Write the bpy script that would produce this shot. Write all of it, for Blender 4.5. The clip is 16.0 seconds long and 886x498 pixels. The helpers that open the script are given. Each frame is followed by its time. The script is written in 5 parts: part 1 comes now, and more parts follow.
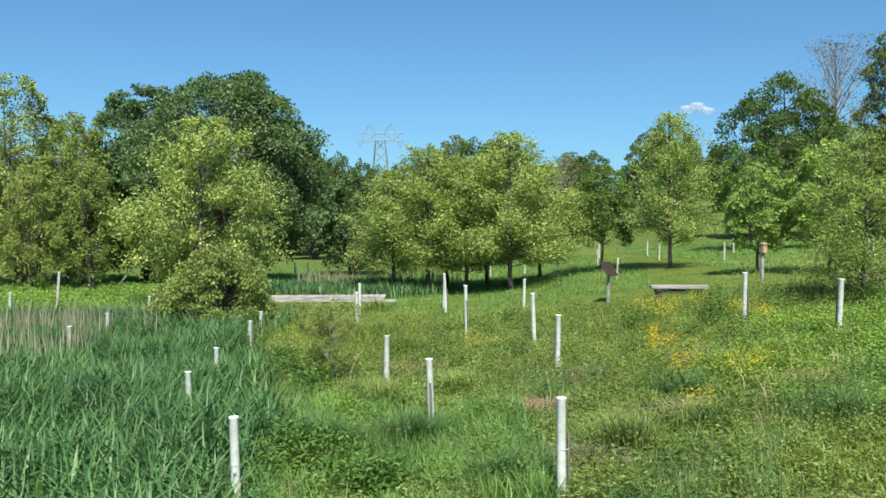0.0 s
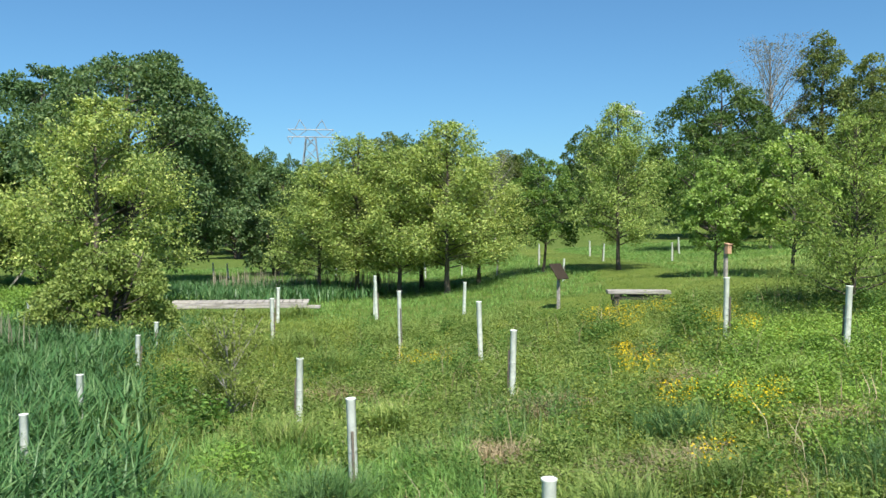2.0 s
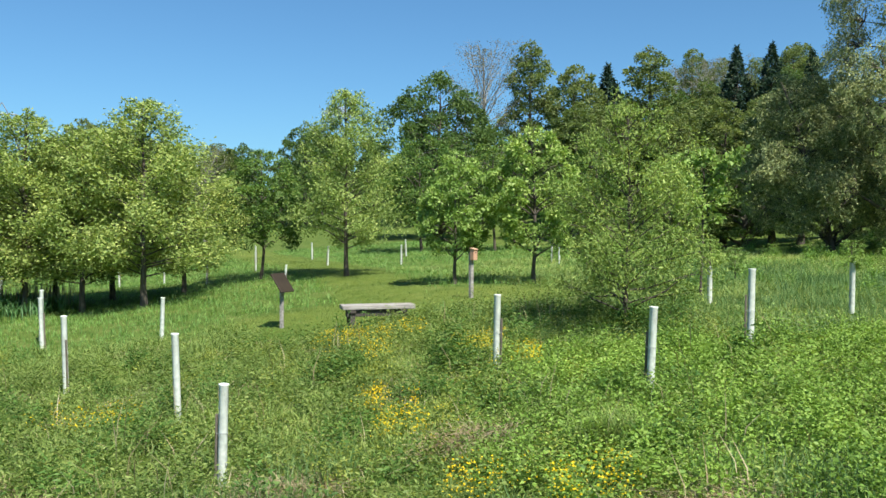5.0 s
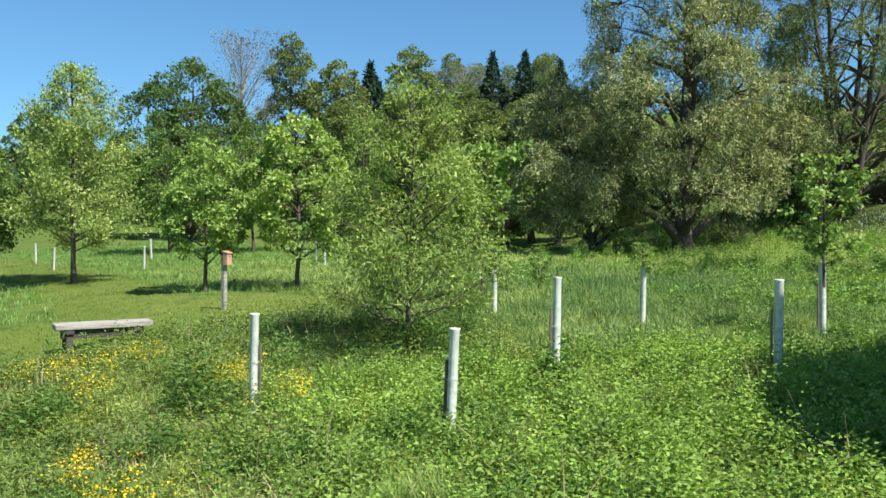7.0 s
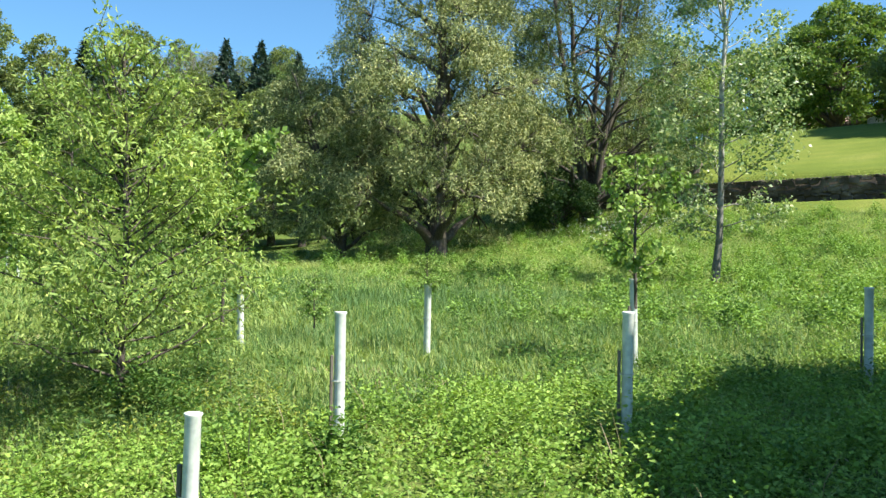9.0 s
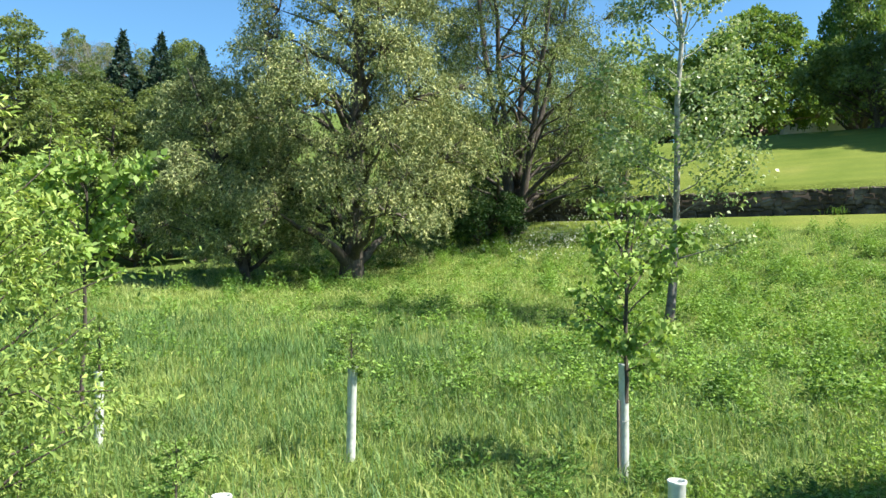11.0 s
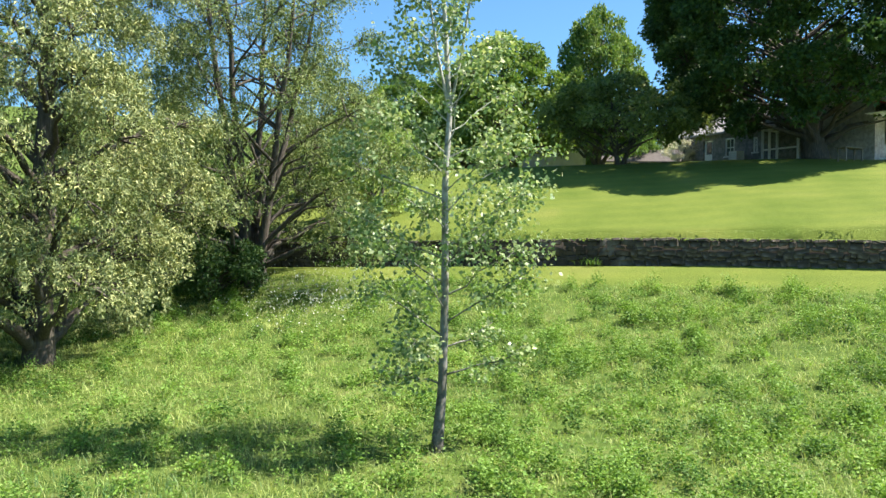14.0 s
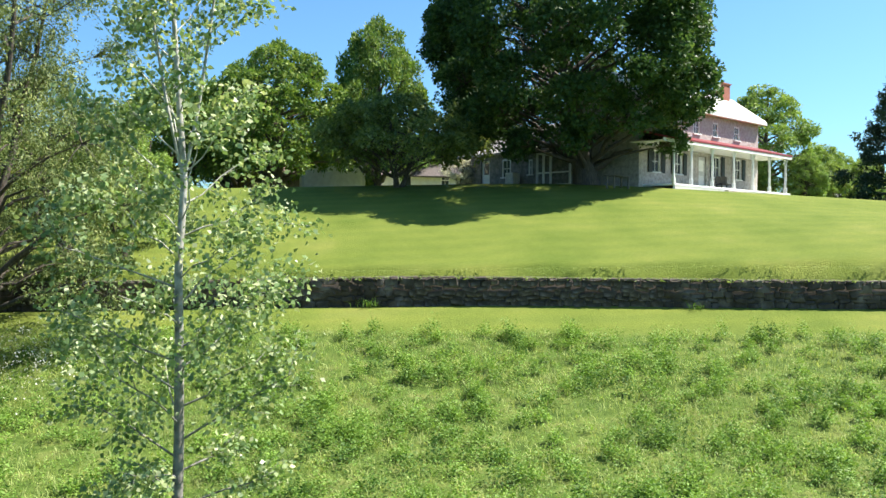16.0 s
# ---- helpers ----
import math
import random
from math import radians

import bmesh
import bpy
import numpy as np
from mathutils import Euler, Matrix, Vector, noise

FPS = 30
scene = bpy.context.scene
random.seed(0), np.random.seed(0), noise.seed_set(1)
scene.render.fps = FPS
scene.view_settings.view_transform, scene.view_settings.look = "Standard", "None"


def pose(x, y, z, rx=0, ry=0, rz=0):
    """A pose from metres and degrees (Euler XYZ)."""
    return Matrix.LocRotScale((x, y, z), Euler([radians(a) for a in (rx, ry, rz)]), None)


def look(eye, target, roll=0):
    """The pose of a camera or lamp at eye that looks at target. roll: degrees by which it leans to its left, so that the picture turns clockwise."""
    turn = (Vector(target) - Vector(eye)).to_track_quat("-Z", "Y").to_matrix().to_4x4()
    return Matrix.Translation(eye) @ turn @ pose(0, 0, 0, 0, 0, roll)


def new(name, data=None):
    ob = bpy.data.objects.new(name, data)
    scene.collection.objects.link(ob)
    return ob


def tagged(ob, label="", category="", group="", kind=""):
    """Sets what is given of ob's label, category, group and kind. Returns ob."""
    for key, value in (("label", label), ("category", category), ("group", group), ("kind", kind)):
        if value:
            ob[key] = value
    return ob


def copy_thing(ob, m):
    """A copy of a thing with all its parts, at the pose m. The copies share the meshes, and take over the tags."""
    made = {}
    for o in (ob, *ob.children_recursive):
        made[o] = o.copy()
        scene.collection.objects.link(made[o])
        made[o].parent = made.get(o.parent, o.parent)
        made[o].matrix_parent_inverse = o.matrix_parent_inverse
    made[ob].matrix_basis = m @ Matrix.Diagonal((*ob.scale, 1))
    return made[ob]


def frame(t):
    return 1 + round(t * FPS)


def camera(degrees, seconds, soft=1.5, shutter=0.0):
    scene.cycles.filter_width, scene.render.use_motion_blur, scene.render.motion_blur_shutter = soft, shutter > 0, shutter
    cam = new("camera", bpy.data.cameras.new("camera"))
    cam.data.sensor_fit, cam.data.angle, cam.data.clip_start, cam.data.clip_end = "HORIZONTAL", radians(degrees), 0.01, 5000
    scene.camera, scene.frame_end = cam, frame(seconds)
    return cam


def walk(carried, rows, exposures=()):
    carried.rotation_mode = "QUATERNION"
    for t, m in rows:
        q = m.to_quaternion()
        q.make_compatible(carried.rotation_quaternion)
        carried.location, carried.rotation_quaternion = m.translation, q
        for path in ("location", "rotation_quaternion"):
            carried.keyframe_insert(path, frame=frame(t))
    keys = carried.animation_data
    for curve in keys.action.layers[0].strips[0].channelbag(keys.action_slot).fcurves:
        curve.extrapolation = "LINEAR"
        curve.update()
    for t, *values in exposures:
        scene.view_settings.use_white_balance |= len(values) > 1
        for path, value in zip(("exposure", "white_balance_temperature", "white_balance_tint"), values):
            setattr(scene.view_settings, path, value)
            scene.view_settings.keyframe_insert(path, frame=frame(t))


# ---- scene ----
cam = camera(55.6, 16.0)
METRES, EYE, TILT, LEAN, TURN = 26.0, 3.3, -0.8, 0.2, 0.0
ROWS = [
    (0.0, 0.0, 0.0, 0.0, 0.0, 0.0, 0.0),
    (0.5, -0.0005, 0.0354, -0.0001, -2.19, 0.01, -0.04),
    (1.0, 0.0, 0.0698, 0.0001, -4.35, 0.01, -0.07),
    (1.5, 0.0006, 0.1033, 0.0001, -4.52, -0.01, -0.11),
    (2.0, 0.0023, 0.1356, 0.0004, -4.61, -0.03, -0.17),
    (2.5, 0.0044, 0.1665, 0.0016, -5.46, -0.05, -0.18),
    (3.0, 0.0073, 0.1961, 0.0031, -7.96, -0.05, -0.18),
    (3.5, 0.0101, 0.2221, 0.0048, -11.04, -0.04, -0.17),
    (4.0, 0.0154, 0.252, 0.0063, -15.27, -0.03, -0.15),
    (6.5, 0.0693, 0.3814, 0.0093, -35.85, -0.1, 0.08),
    (7.0, 0.0843, 0.4051, 0.0112, -40.0, -0.11, 0.09),
    (7.5, 0.1041, 0.4331, 0.0137, -44.71, -0.13, 0.07),
    (8.0, 0.1242, 0.4587, 0.016, -49.18, -0.16, 0.06),
    (8.5, 0.1459, 0.4835, 0.0182, -53.42, -0.21, 0.05),
    (9.0, 0.1689, 0.5067, 0.0207, -57.94, -0.25, 0.07),
    (9.5, 0.1925, 0.5273, 0.0234, -61.8, -0.27, 0.08),
    (9.7, 0.2022, 0.5351, 0.0245, -63.4, -0.28, 0.08),
    (10.0, 0.2165, 0.5462, 0.0272, -63.95, -0.3, 0.08),
    (10.6, 0.247, 0.5665, 0.0415, -64.0, -0.36, 0.06),
    (11.4, 0.291, 0.5915, 0.068, -64.05, -0.46, 0.02),
    (11.8, 0.314, 0.6015, 0.0813, -64.3, -0.52, 0.0),
    (12.0, 0.3247, 0.6046, 0.0875, -65.41, -0.54, -0.0),
    (12.5, 0.3535, 0.6144, 0.1027, -69.84, -0.55, 0.05),
    (13.0, 0.3779, 0.6209, 0.1153, -73.57, -0.58, 0.07),
    (13.5, 0.4077, 0.626, 0.13, -77.75, -0.6, 0.12),
    (14.0, 0.4318, 0.6286, 0.1424, -81.14, -0.59, 0.16),
    (14.5, 0.4579, 0.6297, 0.1566, -84.84, -0.62, 0.16),
    (15.0, 0.4834, 0.6285, 0.1707, -88.4, -0.64, 0.17),
    (15.5, 0.5097, 0.6245, 0.1857, -92.04, -0.67, 0.24),
    (16.0, 0.5384, 0.6167, 0.2034, -95.82, -0.74, 0.31),
]
walk(cam, [(t, pose(0, 0, EYE, TILT, LEAN, TURN) @ pose(METRES * x, METRES * y, METRES * z, 90 + pitch, roll, yaw)) for t, x, y, z, yaw, pitch, roll in ROWS], [(0.0, 0.8, 6500, 10), (3.0, 0.82, 6500, 10), (6.5, 0.9, 6530, 10), (7.5, 1.02, 6560, 10.5), (9.0, 1.34, 6600, 11), (12.0, 1.38, 6620, 11), (14.0, 1.47, 6650, 12), (16.0, 1.42, 6650, 12.5)])

# ---- light ----
SUN_DIR = Vector((0.13, -0.99, 0.0)).normalized()
SUN_EL = 53.0
world = bpy.data.worlds.new("sky")
scene.world = world
world.use_nodes = True
wn = world.node_tree.nodes
sky = wn.new("ShaderNodeTexSky")
sky.sky_type = "NISHITA"
sky.sun_disc = False
sky.sun_elevation = radians(SUN_EL)
sky.sun_rotation = math.atan2(SUN_DIR.x, SUN_DIR.y)
sky.altitude = 300
sky.air_density, sky.dust_density, sky.ozone_density = 1.0, 1.2, 6.0
wn["Background"].inputs["Strength"].default_value = 0.08
tint = wn.new("ShaderNodeMix")
tint.data_type, tint.blend_type = "RGBA", "MULTIPLY"
tint.inputs[0].default_value, tint.inputs[7].default_value = 1.0, (0.68, 0.98, 1.04, 1)
world.node_tree.links.new(sky.outputs[0], tint.inputs[6])
world.node_tree.links.new(tint.outputs[2], wn["Background"].inputs[0])
sun = new("sun", bpy.data.lights.new("sun", "SUN"))
sun.data.energy, sun.data.angle, sun.data.color = 5.0, radians(0.53), (1.0, 0.95, 0.86)
sun.matrix_world = look((0, 0, 0), Vector((-SUN_DIR.x * math.cos(radians(SUN_EL)), -SUN_DIR.y * math.cos(radians(SUN_EL)), -math.sin(radians(SUN_EL)))))


# ---- materials ----
def material(name, rough=0.8, spec=0.3):
    m = bpy.data.materials.new(name)
    m.use_nodes = True
    b = m.node_tree.nodes["Principled BSDF"]
    b.inputs["Roughness"].default_value = rough
    b.inputs["Specular IOR Level"].default_value = spec
    return m, m.node_tree.nodes, m.node_tree.links, b


def ramp(nodes, stops):
    r = nodes.new("ShaderNodeValToRGB")
    e = r.color_ramp.elements
    while len(e) < len(stops):
        e.new(0.5)
    for k, (p, c) in enumerate(stops):
        e[k].position, e[k].color = p, (*c, 1)
    return r


def noise_node(nodes, links, scale, detail=4, coord="Object", rough=0.6):
    tc = nodes.new("ShaderNodeTexCoord")
    n = nodes.new("ShaderNodeTexNoise")
    n.inputs["Scale"].default_value, n.inputs["Detail"].default_value, n.inputs["Roughness"].default_value = scale, detail, rough
    links.new(tc.outputs[coord], n.inputs["Vector"])
    return n


def mixed(nodes, links, kind, fac, a, b):
    m = nodes.new("ShaderNodeMix")
    m.data_type, m.blend_type = "RGBA", kind
    for sock, v in ((m.inputs[0], fac), (m.inputs[6], a), (m.inputs[7], b)):
        if hasattr(v, "is_linked"):
            links.new(v, sock)
        elif isinstance(v, (int, float)):
            sock.default_value = v
        else:
            sock.default_value = (*v, 1)
    return m.outputs[2]


def leaf_material(name, dark, mid, light, through_light=0.3, rough=0.55, patch=0.35, spec=0.22, patch_scale=0.7):
    """Leaves: each its own tint, patches of tint over metres, some light passing through."""
    m, n, l, b = material(name, rough, spec)
    geo = n.new("ShaderNodeNewGeometry")
    r = ramp(n, [(0.0, dark), (0.5, mid), (1.0, light)])
    l.new(geo.outputs["Random Per Island"], r.inputs[0])
    big = noise_node(n, l, patch_scale, 3)
    pr = ramp(n, [(0.32, (0.55, 0.62, 0.58)), (0.68, (1.25, 1.18, 1.08))])
    l.new(big.outputs[0], pr.inputs[0])
    col = mixed(n, l, "MULTIPLY", patch * 2, r.outputs[0], pr.outputs[0])
    oi = n.new("ShaderNodeObjectInfo")
    orr = ramp(n, [(0.0, (0.85, 0.9, 0.85)), (1.0, (1.12, 1.06, 1.0))])
    l.new(oi.outputs["Random"], orr.inputs[0])
    col = mixed(n, l, "MULTIPLY", 0.8, col, orr.outputs[0])
    l.new(col, b.inputs["Base Color"])
    tr = n.new("ShaderNodeBsdfTranslucent")
    warm = mixed(n, l, "MULTIPLY", 1.0, col, (1.35, 1.35, 0.75))
    l.new(warm, tr.inputs["Color"])
    mix = n.new("ShaderNodeMixShader")
    mix.inputs[0].default_value = through_light
    l.new(b.outputs[0], mix.inputs[1])
    l.new(tr.outputs[0], mix.inputs[2])
    l.new(mix.outputs[0], n["Material Output"].inputs[0])
    return m


def solid_material(name, stops, scale=6.0, rough=0.8, bump=0.3, spec=0.3, stretch=None, bump_scale=4.0, metal=0.0, dist=0.02):
    m, n, l, b = material(name, rough, spec)
    b.inputs["Metallic"].default_value = metal
    tex = noise_node(n, l, scale, 6)
    fine = noise_node(n, l, scale * bump_scale, 5)
    if stretch:
        for t in (tex, fine):
            mp = n.new("ShaderNodeMapping")
            mp.inputs["Scale"].default_value = stretch
            l.new(t.inputs["Vector"].links[0].from_socket, mp.inputs["Vector"])
            l.new(mp.outputs[0], t.inputs["Vector"])
    r = ramp(n, stops)
    l.new(tex.outputs[0], r.inputs[0])
    oi = n.new("ShaderNodeObjectInfo")
    orr = ramp(n, [(0.0, (0.78, 0.78, 0.8)), (1.0, (1.18, 1.16, 1.12))])
    l.new(oi.outputs["Random"], orr.inputs[0])
    col = mixed(n, l, "MULTIPLY", 0.7, r.outputs[0], orr.outputs[0])
    l.new(col, b.inputs["Base Color"])
    bp = n.new("ShaderNodeBump")
    bp.inputs["Strength"].default_value, bp.inputs["Distance"].default_value = bump, dist
    l.new(fine.outputs[0], bp.inputs["Height"])
    l.new(bp.outputs[0], b.inputs["Normal"])
    return m


M_BARK = solid_material("bark", [(0.3, (0.05, 0.042, 0.034)), (0.55, (0.1, 0.085, 0.068)), (0.75, (0.17, 0.15, 0.125))], 5, 0.9, 0.8, stretch=(3, 3, 0.5))
M_BARK_PALE = solid_material("pale_bark", [(0.3, (0.13, 0.12, 0.105)), (0.55, (0.28, 0.27, 0.24)), (0.75, (0.42, 0.41, 0.38))], 4, 0.8, 0.5, stretch=(2, 2, 1.2))


def poplar_bark():
    """Smooth pale bark that turns dark and furrowed on the old wood near the foot."""
    m, n, l, b = material("poplar_bark", 0.85, 0.25)
    tc = n.new("ShaderNodeTexCoord")
    xyz = n.new("ShaderNodeSeparateXYZ")
    l.new(tc.outputs["Object"], xyz.inputs[0])
    age = n.new("ShaderNodeMapRange")
    age.inputs["From Min"].default_value, age.inputs["From Max"].default_value = 0.5, 6.5
    l.new(xyz.outputs["Z"], age.inputs["Value"])
    grain = noise_node(n, l, 7, 6)
    old = ramp(n, [(0.35, (0.07, 0.065, 0.056)), (0.65, (0.2, 0.19, 0.17))])
    young = ramp(n, [(0.3, (0.2, 0.2, 0.175)), (0.6, (0.45, 0.45, 0.4))])
    l.new(grain.outputs[0], old.inputs[0])
    l.new(grain.outputs[0], young.inputs[0])
    l.new(mixed(n, l, "MIX", age.outputs[0], old.outputs[0], young.outputs[0]), b.inputs["Base Color"])
    bp = n.new("ShaderNodeBump")
    bp.inputs["Strength"].default_value, bp.inputs["Distance"].default_value = 0.6, 0.02
    l.new(grain.outputs[0], bp.inputs["Height"])
    l.new(bp.outputs[0], b.inputs["Normal"])
    return m


M_BARK_POPLAR = poplar_bark()
L_OAK = leaf_material("oak_leaf", (0.14, 0.232, 0.066), (0.22, 0.335, 0.09), (0.37, 0.465, 0.145))
L_GUM = leaf_material("gum_leaf", (0.165, 0.252, 0.07), (0.285, 0.375, 0.11), (0.5, 0.56, 0.2))
L_ASH = leaf_material("ash_leaf", (0.062, 0.122, 0.054), (0.102, 0.182, 0.074), (0.185, 0.26, 0.125))
L_DARK = leaf_material("dark_leaf", (0.032, 0.074, 0.028), (0.055, 0.115, 0.039), (0.113, 0.176, 0.060))
L_WOOD = leaf_material("woodland_leaf", (0.055, 0.105, 0.032), (0.092, 0.16, 0.048), (0.16, 0.235, 0.075), 0.35)
L_HILL = leaf_material("hillside_leaf", (0.085, 0.13, 0.045), (0.14, 0.195, 0.066), (0.23, 0.28, 0.105), 0.35)
L_MAPLE = leaf_material("maple_leaf", (0.064, 0.135, 0.035), (0.120, 0.216, 0.051), (0.241, 0.324, 0.080))
L_WILLOW = leaf_material("willow_leaf", (0.11, 0.15, 0.066), (0.22, 0.265, 0.11), (0.48, 0.49, 0.235), 0.12)
L_WILLOW_GREEN = leaf_material("willow_green_leaf", (0.085, 0.132, 0.048), (0.155, 0.212, 0.077), (0.3, 0.34, 0.135), 0.16)
L_YELLOW = leaf_material("spring_leaf", (0.138, 0.203, 0.056), (0.221, 0.297, 0.080), (0.345, 0.405, 0.139))
L_POPLAR = leaf_material("poplar_leaf", (0.11, 0.19, 0.075), (0.215, 0.32, 0.14), (0.52, 0.57, 0.36), rough=0.35)
L_CONIFER = leaf_material("conifer_needles", (0.019, 0.043, 0.028), (0.032, 0.065, 0.039), (0.055, 0.095, 0.056), 0.1)
L_BARE = leaf_material("budding_twig", (0.12, 0.12, 0.08), (0.17, 0.17, 0.11), (0.24, 0.23, 0.16), 0.2)
L_SAPLING = leaf_material("sapling_leaf", (0.150, 0.257, 0.057), (0.250, 0.385, 0.095), (0.400, 0.513, 0.188))
G_REED = leaf_material("reed_blade", (0.045, 0.122, 0.046), (0.082, 0.195, 0.073), (0.17, 0.285, 0.125), 0.3, 0.4)
G_GRASS = leaf_material("grass_blade", (0.122, 0.204, 0.057), (0.216, 0.321, 0.091), (0.370, 0.425, 0.155), 0.35)
G_BLUE = leaf_material("rush_blade", (0.063, 0.149, 0.050), (0.110, 0.216, 0.075), (0.187, 0.297, 0.116), 0.3)
G_WEED = leaf_material("weed_leaf", (0.135, 0.245, 0.048), (0.19, 0.33, 0.064), (0.285, 0.425, 0.104), 0.29)
G_WEED_DARK = leaf_material("dark_weed_leaf", (0.055, 0.135, 0.029), (0.096, 0.196, 0.044), (0.160, 0.270, 0.069), 0.3)
G_FORB = leaf_material("forb_leaf", (0.106, 0.176, 0.046), (0.186, 0.275, 0.074), (0.310, 0.385, 0.130), 0.35)
G_BANK = leaf_material("bank_blade", (0.17, 0.245, 0.075), (0.275, 0.365, 0.125), (0.42, 0.48, 0.2), 0.35)
G_LUSH = leaf_material("lush_blade", (0.095, 0.21, 0.056), (0.165, 0.32, 0.086), (0.28, 0.43, 0.14), 0.35)
G_MOWN = leaf_material("mown_blade", (0.1, 0.165, 0.042), (0.155, 0.232, 0.062), (0.24, 0.305, 0.098), 0.3)
G_LIME = leaf_material("lime_leaf", (0.16, 0.21, 0.04), (0.26, 0.31, 0.06), (0.4, 0.42, 0.1), 0.35)
G_DRY = leaf_material("dry_stalk", (0.22, 0.17, 0.1), (0.36, 0.29, 0.19), (0.5, 0.43, 0.32), 0.2)
G_CATTAIL = leaf_material("dead_cattail", (0.2, 0.18, 0.14), (0.3, 0.27, 0.21), (0.42, 0.39, 0.32), 0.2)
G_FLOWER = leaf_material("yellow_petal", (0.62, 0.42, 0.01), (0.8, 0.56, 0.015), (0.85, 0.65, 0.04), 0.3, patch=0.05)
G_WHITE = leaf_material("white_flower", (0.5, 0.5, 0.46), (0.62, 0.62, 0.58), (0.75, 0.75, 0.7), 0.2, patch=0.05)


# ---- terrain ----
def smooth(v):
    v = np.clip(v, 0, 1)
    return v * v * (3 - 2 * v)


def soft(v, k):
    return k * np.logaddexp(0, v / k)


def wall_line(y):
    """x of the retaining wall's face."""
    return 47.0 + 0.101 * (y - 16)


def height(x, y):
    x, y = np.asarray(x, float), np.asarray(y, float)
    z = 0.1 + 1.4 * smooth((x + 1) / 14) + (0.011 - 0.037 * smooth((x - 24) / 18)) * (np.clip(y, -40, 70) - 15)
    z = z + 0.06 * (soft(x - 13, 1.5) - soft(x - 47, 1.5))
    south = 1 - smooth((y - 36) / 16)
    bank = 0.0068 * (np.clip(x, 29, 46.5) - 29) ** 2
    u = x - wall_line(y)
    lawn = 4.8 - soft(4.8 - 0.28 * np.maximum(u - 0.3, 0), 0.5) + 0.02 * np.clip(u - 20, 0, 100)
    z = z + south * (bank + 1.14 * smooth((u - 0.62) / 0.33) + np.where(u > 0.3, lawn, 0) - 0.075 * soft(3 - np.maximum(y, -30), 2) * smooth((u - 3) / 12))
    z = z + (1 - south) * 0.07 * soft(np.minimum(x, 120) - 40, 6)
    hill = 0.22 * soft(np.minimum(0.8 * x, 110) + 0.4 * np.minimum(y, 150) - 64, 5) * smooth((y - 30) / 40)
    z = z + hill + 0.05 * soft(np.minimum(y, 300) - 120, 10) * 0.5
    lump = 0.05 * np.sin(x * 0.9 + 1.3 * np.sin(y * 0.37)) * np.sin(y * 0.71 + 0.8 * np.sin(x * 0.31))
    return z + lump * (1 - smooth((u + 4) / 3) * south)


def mown(x, y):
    """1 on the mown lawn and the mown path by the bench."""
    u = x - wall_line(y)
    a = smooth((u + 3.2 - 4.5 * smooth((y - 33) / 4)) / 0.7) * (1 - smooth((y - 44) / 5))
    mid = 29.6 + 0.35 * np.sin(x * 0.25) + 0.02 * x
    b = (1 - smooth((np.abs(y - mid) - 2.1) / 0.8)) * smooth((x - 3.5) / 3) * (1 - smooth((x - 13) / 3))
    c = (1 - smooth((np.abs(x - (9.0 + 0.12 * (y - 30) + 1.2 * np.sin((y - 30) * 0.13))) - 1.2) / 0.8)) * smooth((y - 29) / 1.5) * (1 - smooth((y - 70) / 8))
    return np.maximum(a, 0.6 * np.maximum(b, c))


def mesh_of(name, verts, faces, mat=None, smooth_shade=False):
    """A mesh from an array of points and an array of faces that all have the same number of corners."""
    verts, faces = np.asarray(verts, np.float32), np.asarray(faces, np.int32)
    me = bpy.data.meshes.new(name)
    k = faces.shape[1]
    me.vertices.add(len(verts))
    me.vertices.foreach_set("co", verts.ravel())
    me.loops.add(faces.size)
    me.loops.foreach_set("vertex_index", faces.ravel())
    me.polygons.add(len(faces))
    me.polygons.foreach_set("loop_start", np.arange(len(faces), dtype=np.int32) * k)
    if smooth_shade:
        me.polygons.foreach_set("use_smooth", np.ones(len(faces), bool))
    me.update(calc_edges=True)
    if mat:
        me.materials.append(mat)
    return me


def part(name, data, mat, parent, label=""):
    """One mesh object under a thing or under a part; data is a bmesh or a mesh."""
    if isinstance(data, bmesh.types.BMesh):
        me = bpy.data.meshes.new(name)
        data.to_mesh(me)
        data.free()
        data = me
    if mat and not data.materials:
        data.materials.append(mat)
    ob = new(name, data)
    ob.parent = parent
    if label:
        tagged(ob, label)
    return ob


def stretched(lo, hi, step, far, grow=1.09):
    mid = np.arange(lo, hi + step / 2, step)
    out, s, v = [], step, hi
    while v < far:
        s *= grow
        v += s
        out.append(v)
    out2, s, v = [], step, lo
    while v > -far:
        s *= grow
        v -= s
        out2.append(v)
    return np.array(out2[::-1] + mid.tolist() + out)


gx, gy = stretched(-16, 66, 0.6, 1800, 1.12), stretched(2, 48, 0.7, 1800, 1.12)
GX, GY = np.meshgrid(gx, gy)
gv = np.stack([GX, GY, height(GX, GY)], -1).reshape(-1, 3)
nx, ny = len(gx), len(gy)
ii = (np.arange(ny - 1)[:, None] * nx + np.arange(nx - 1)).ravel()
gf = np.stack([ii, ii + 1, ii + 1 + nx, ii + nx], -1)


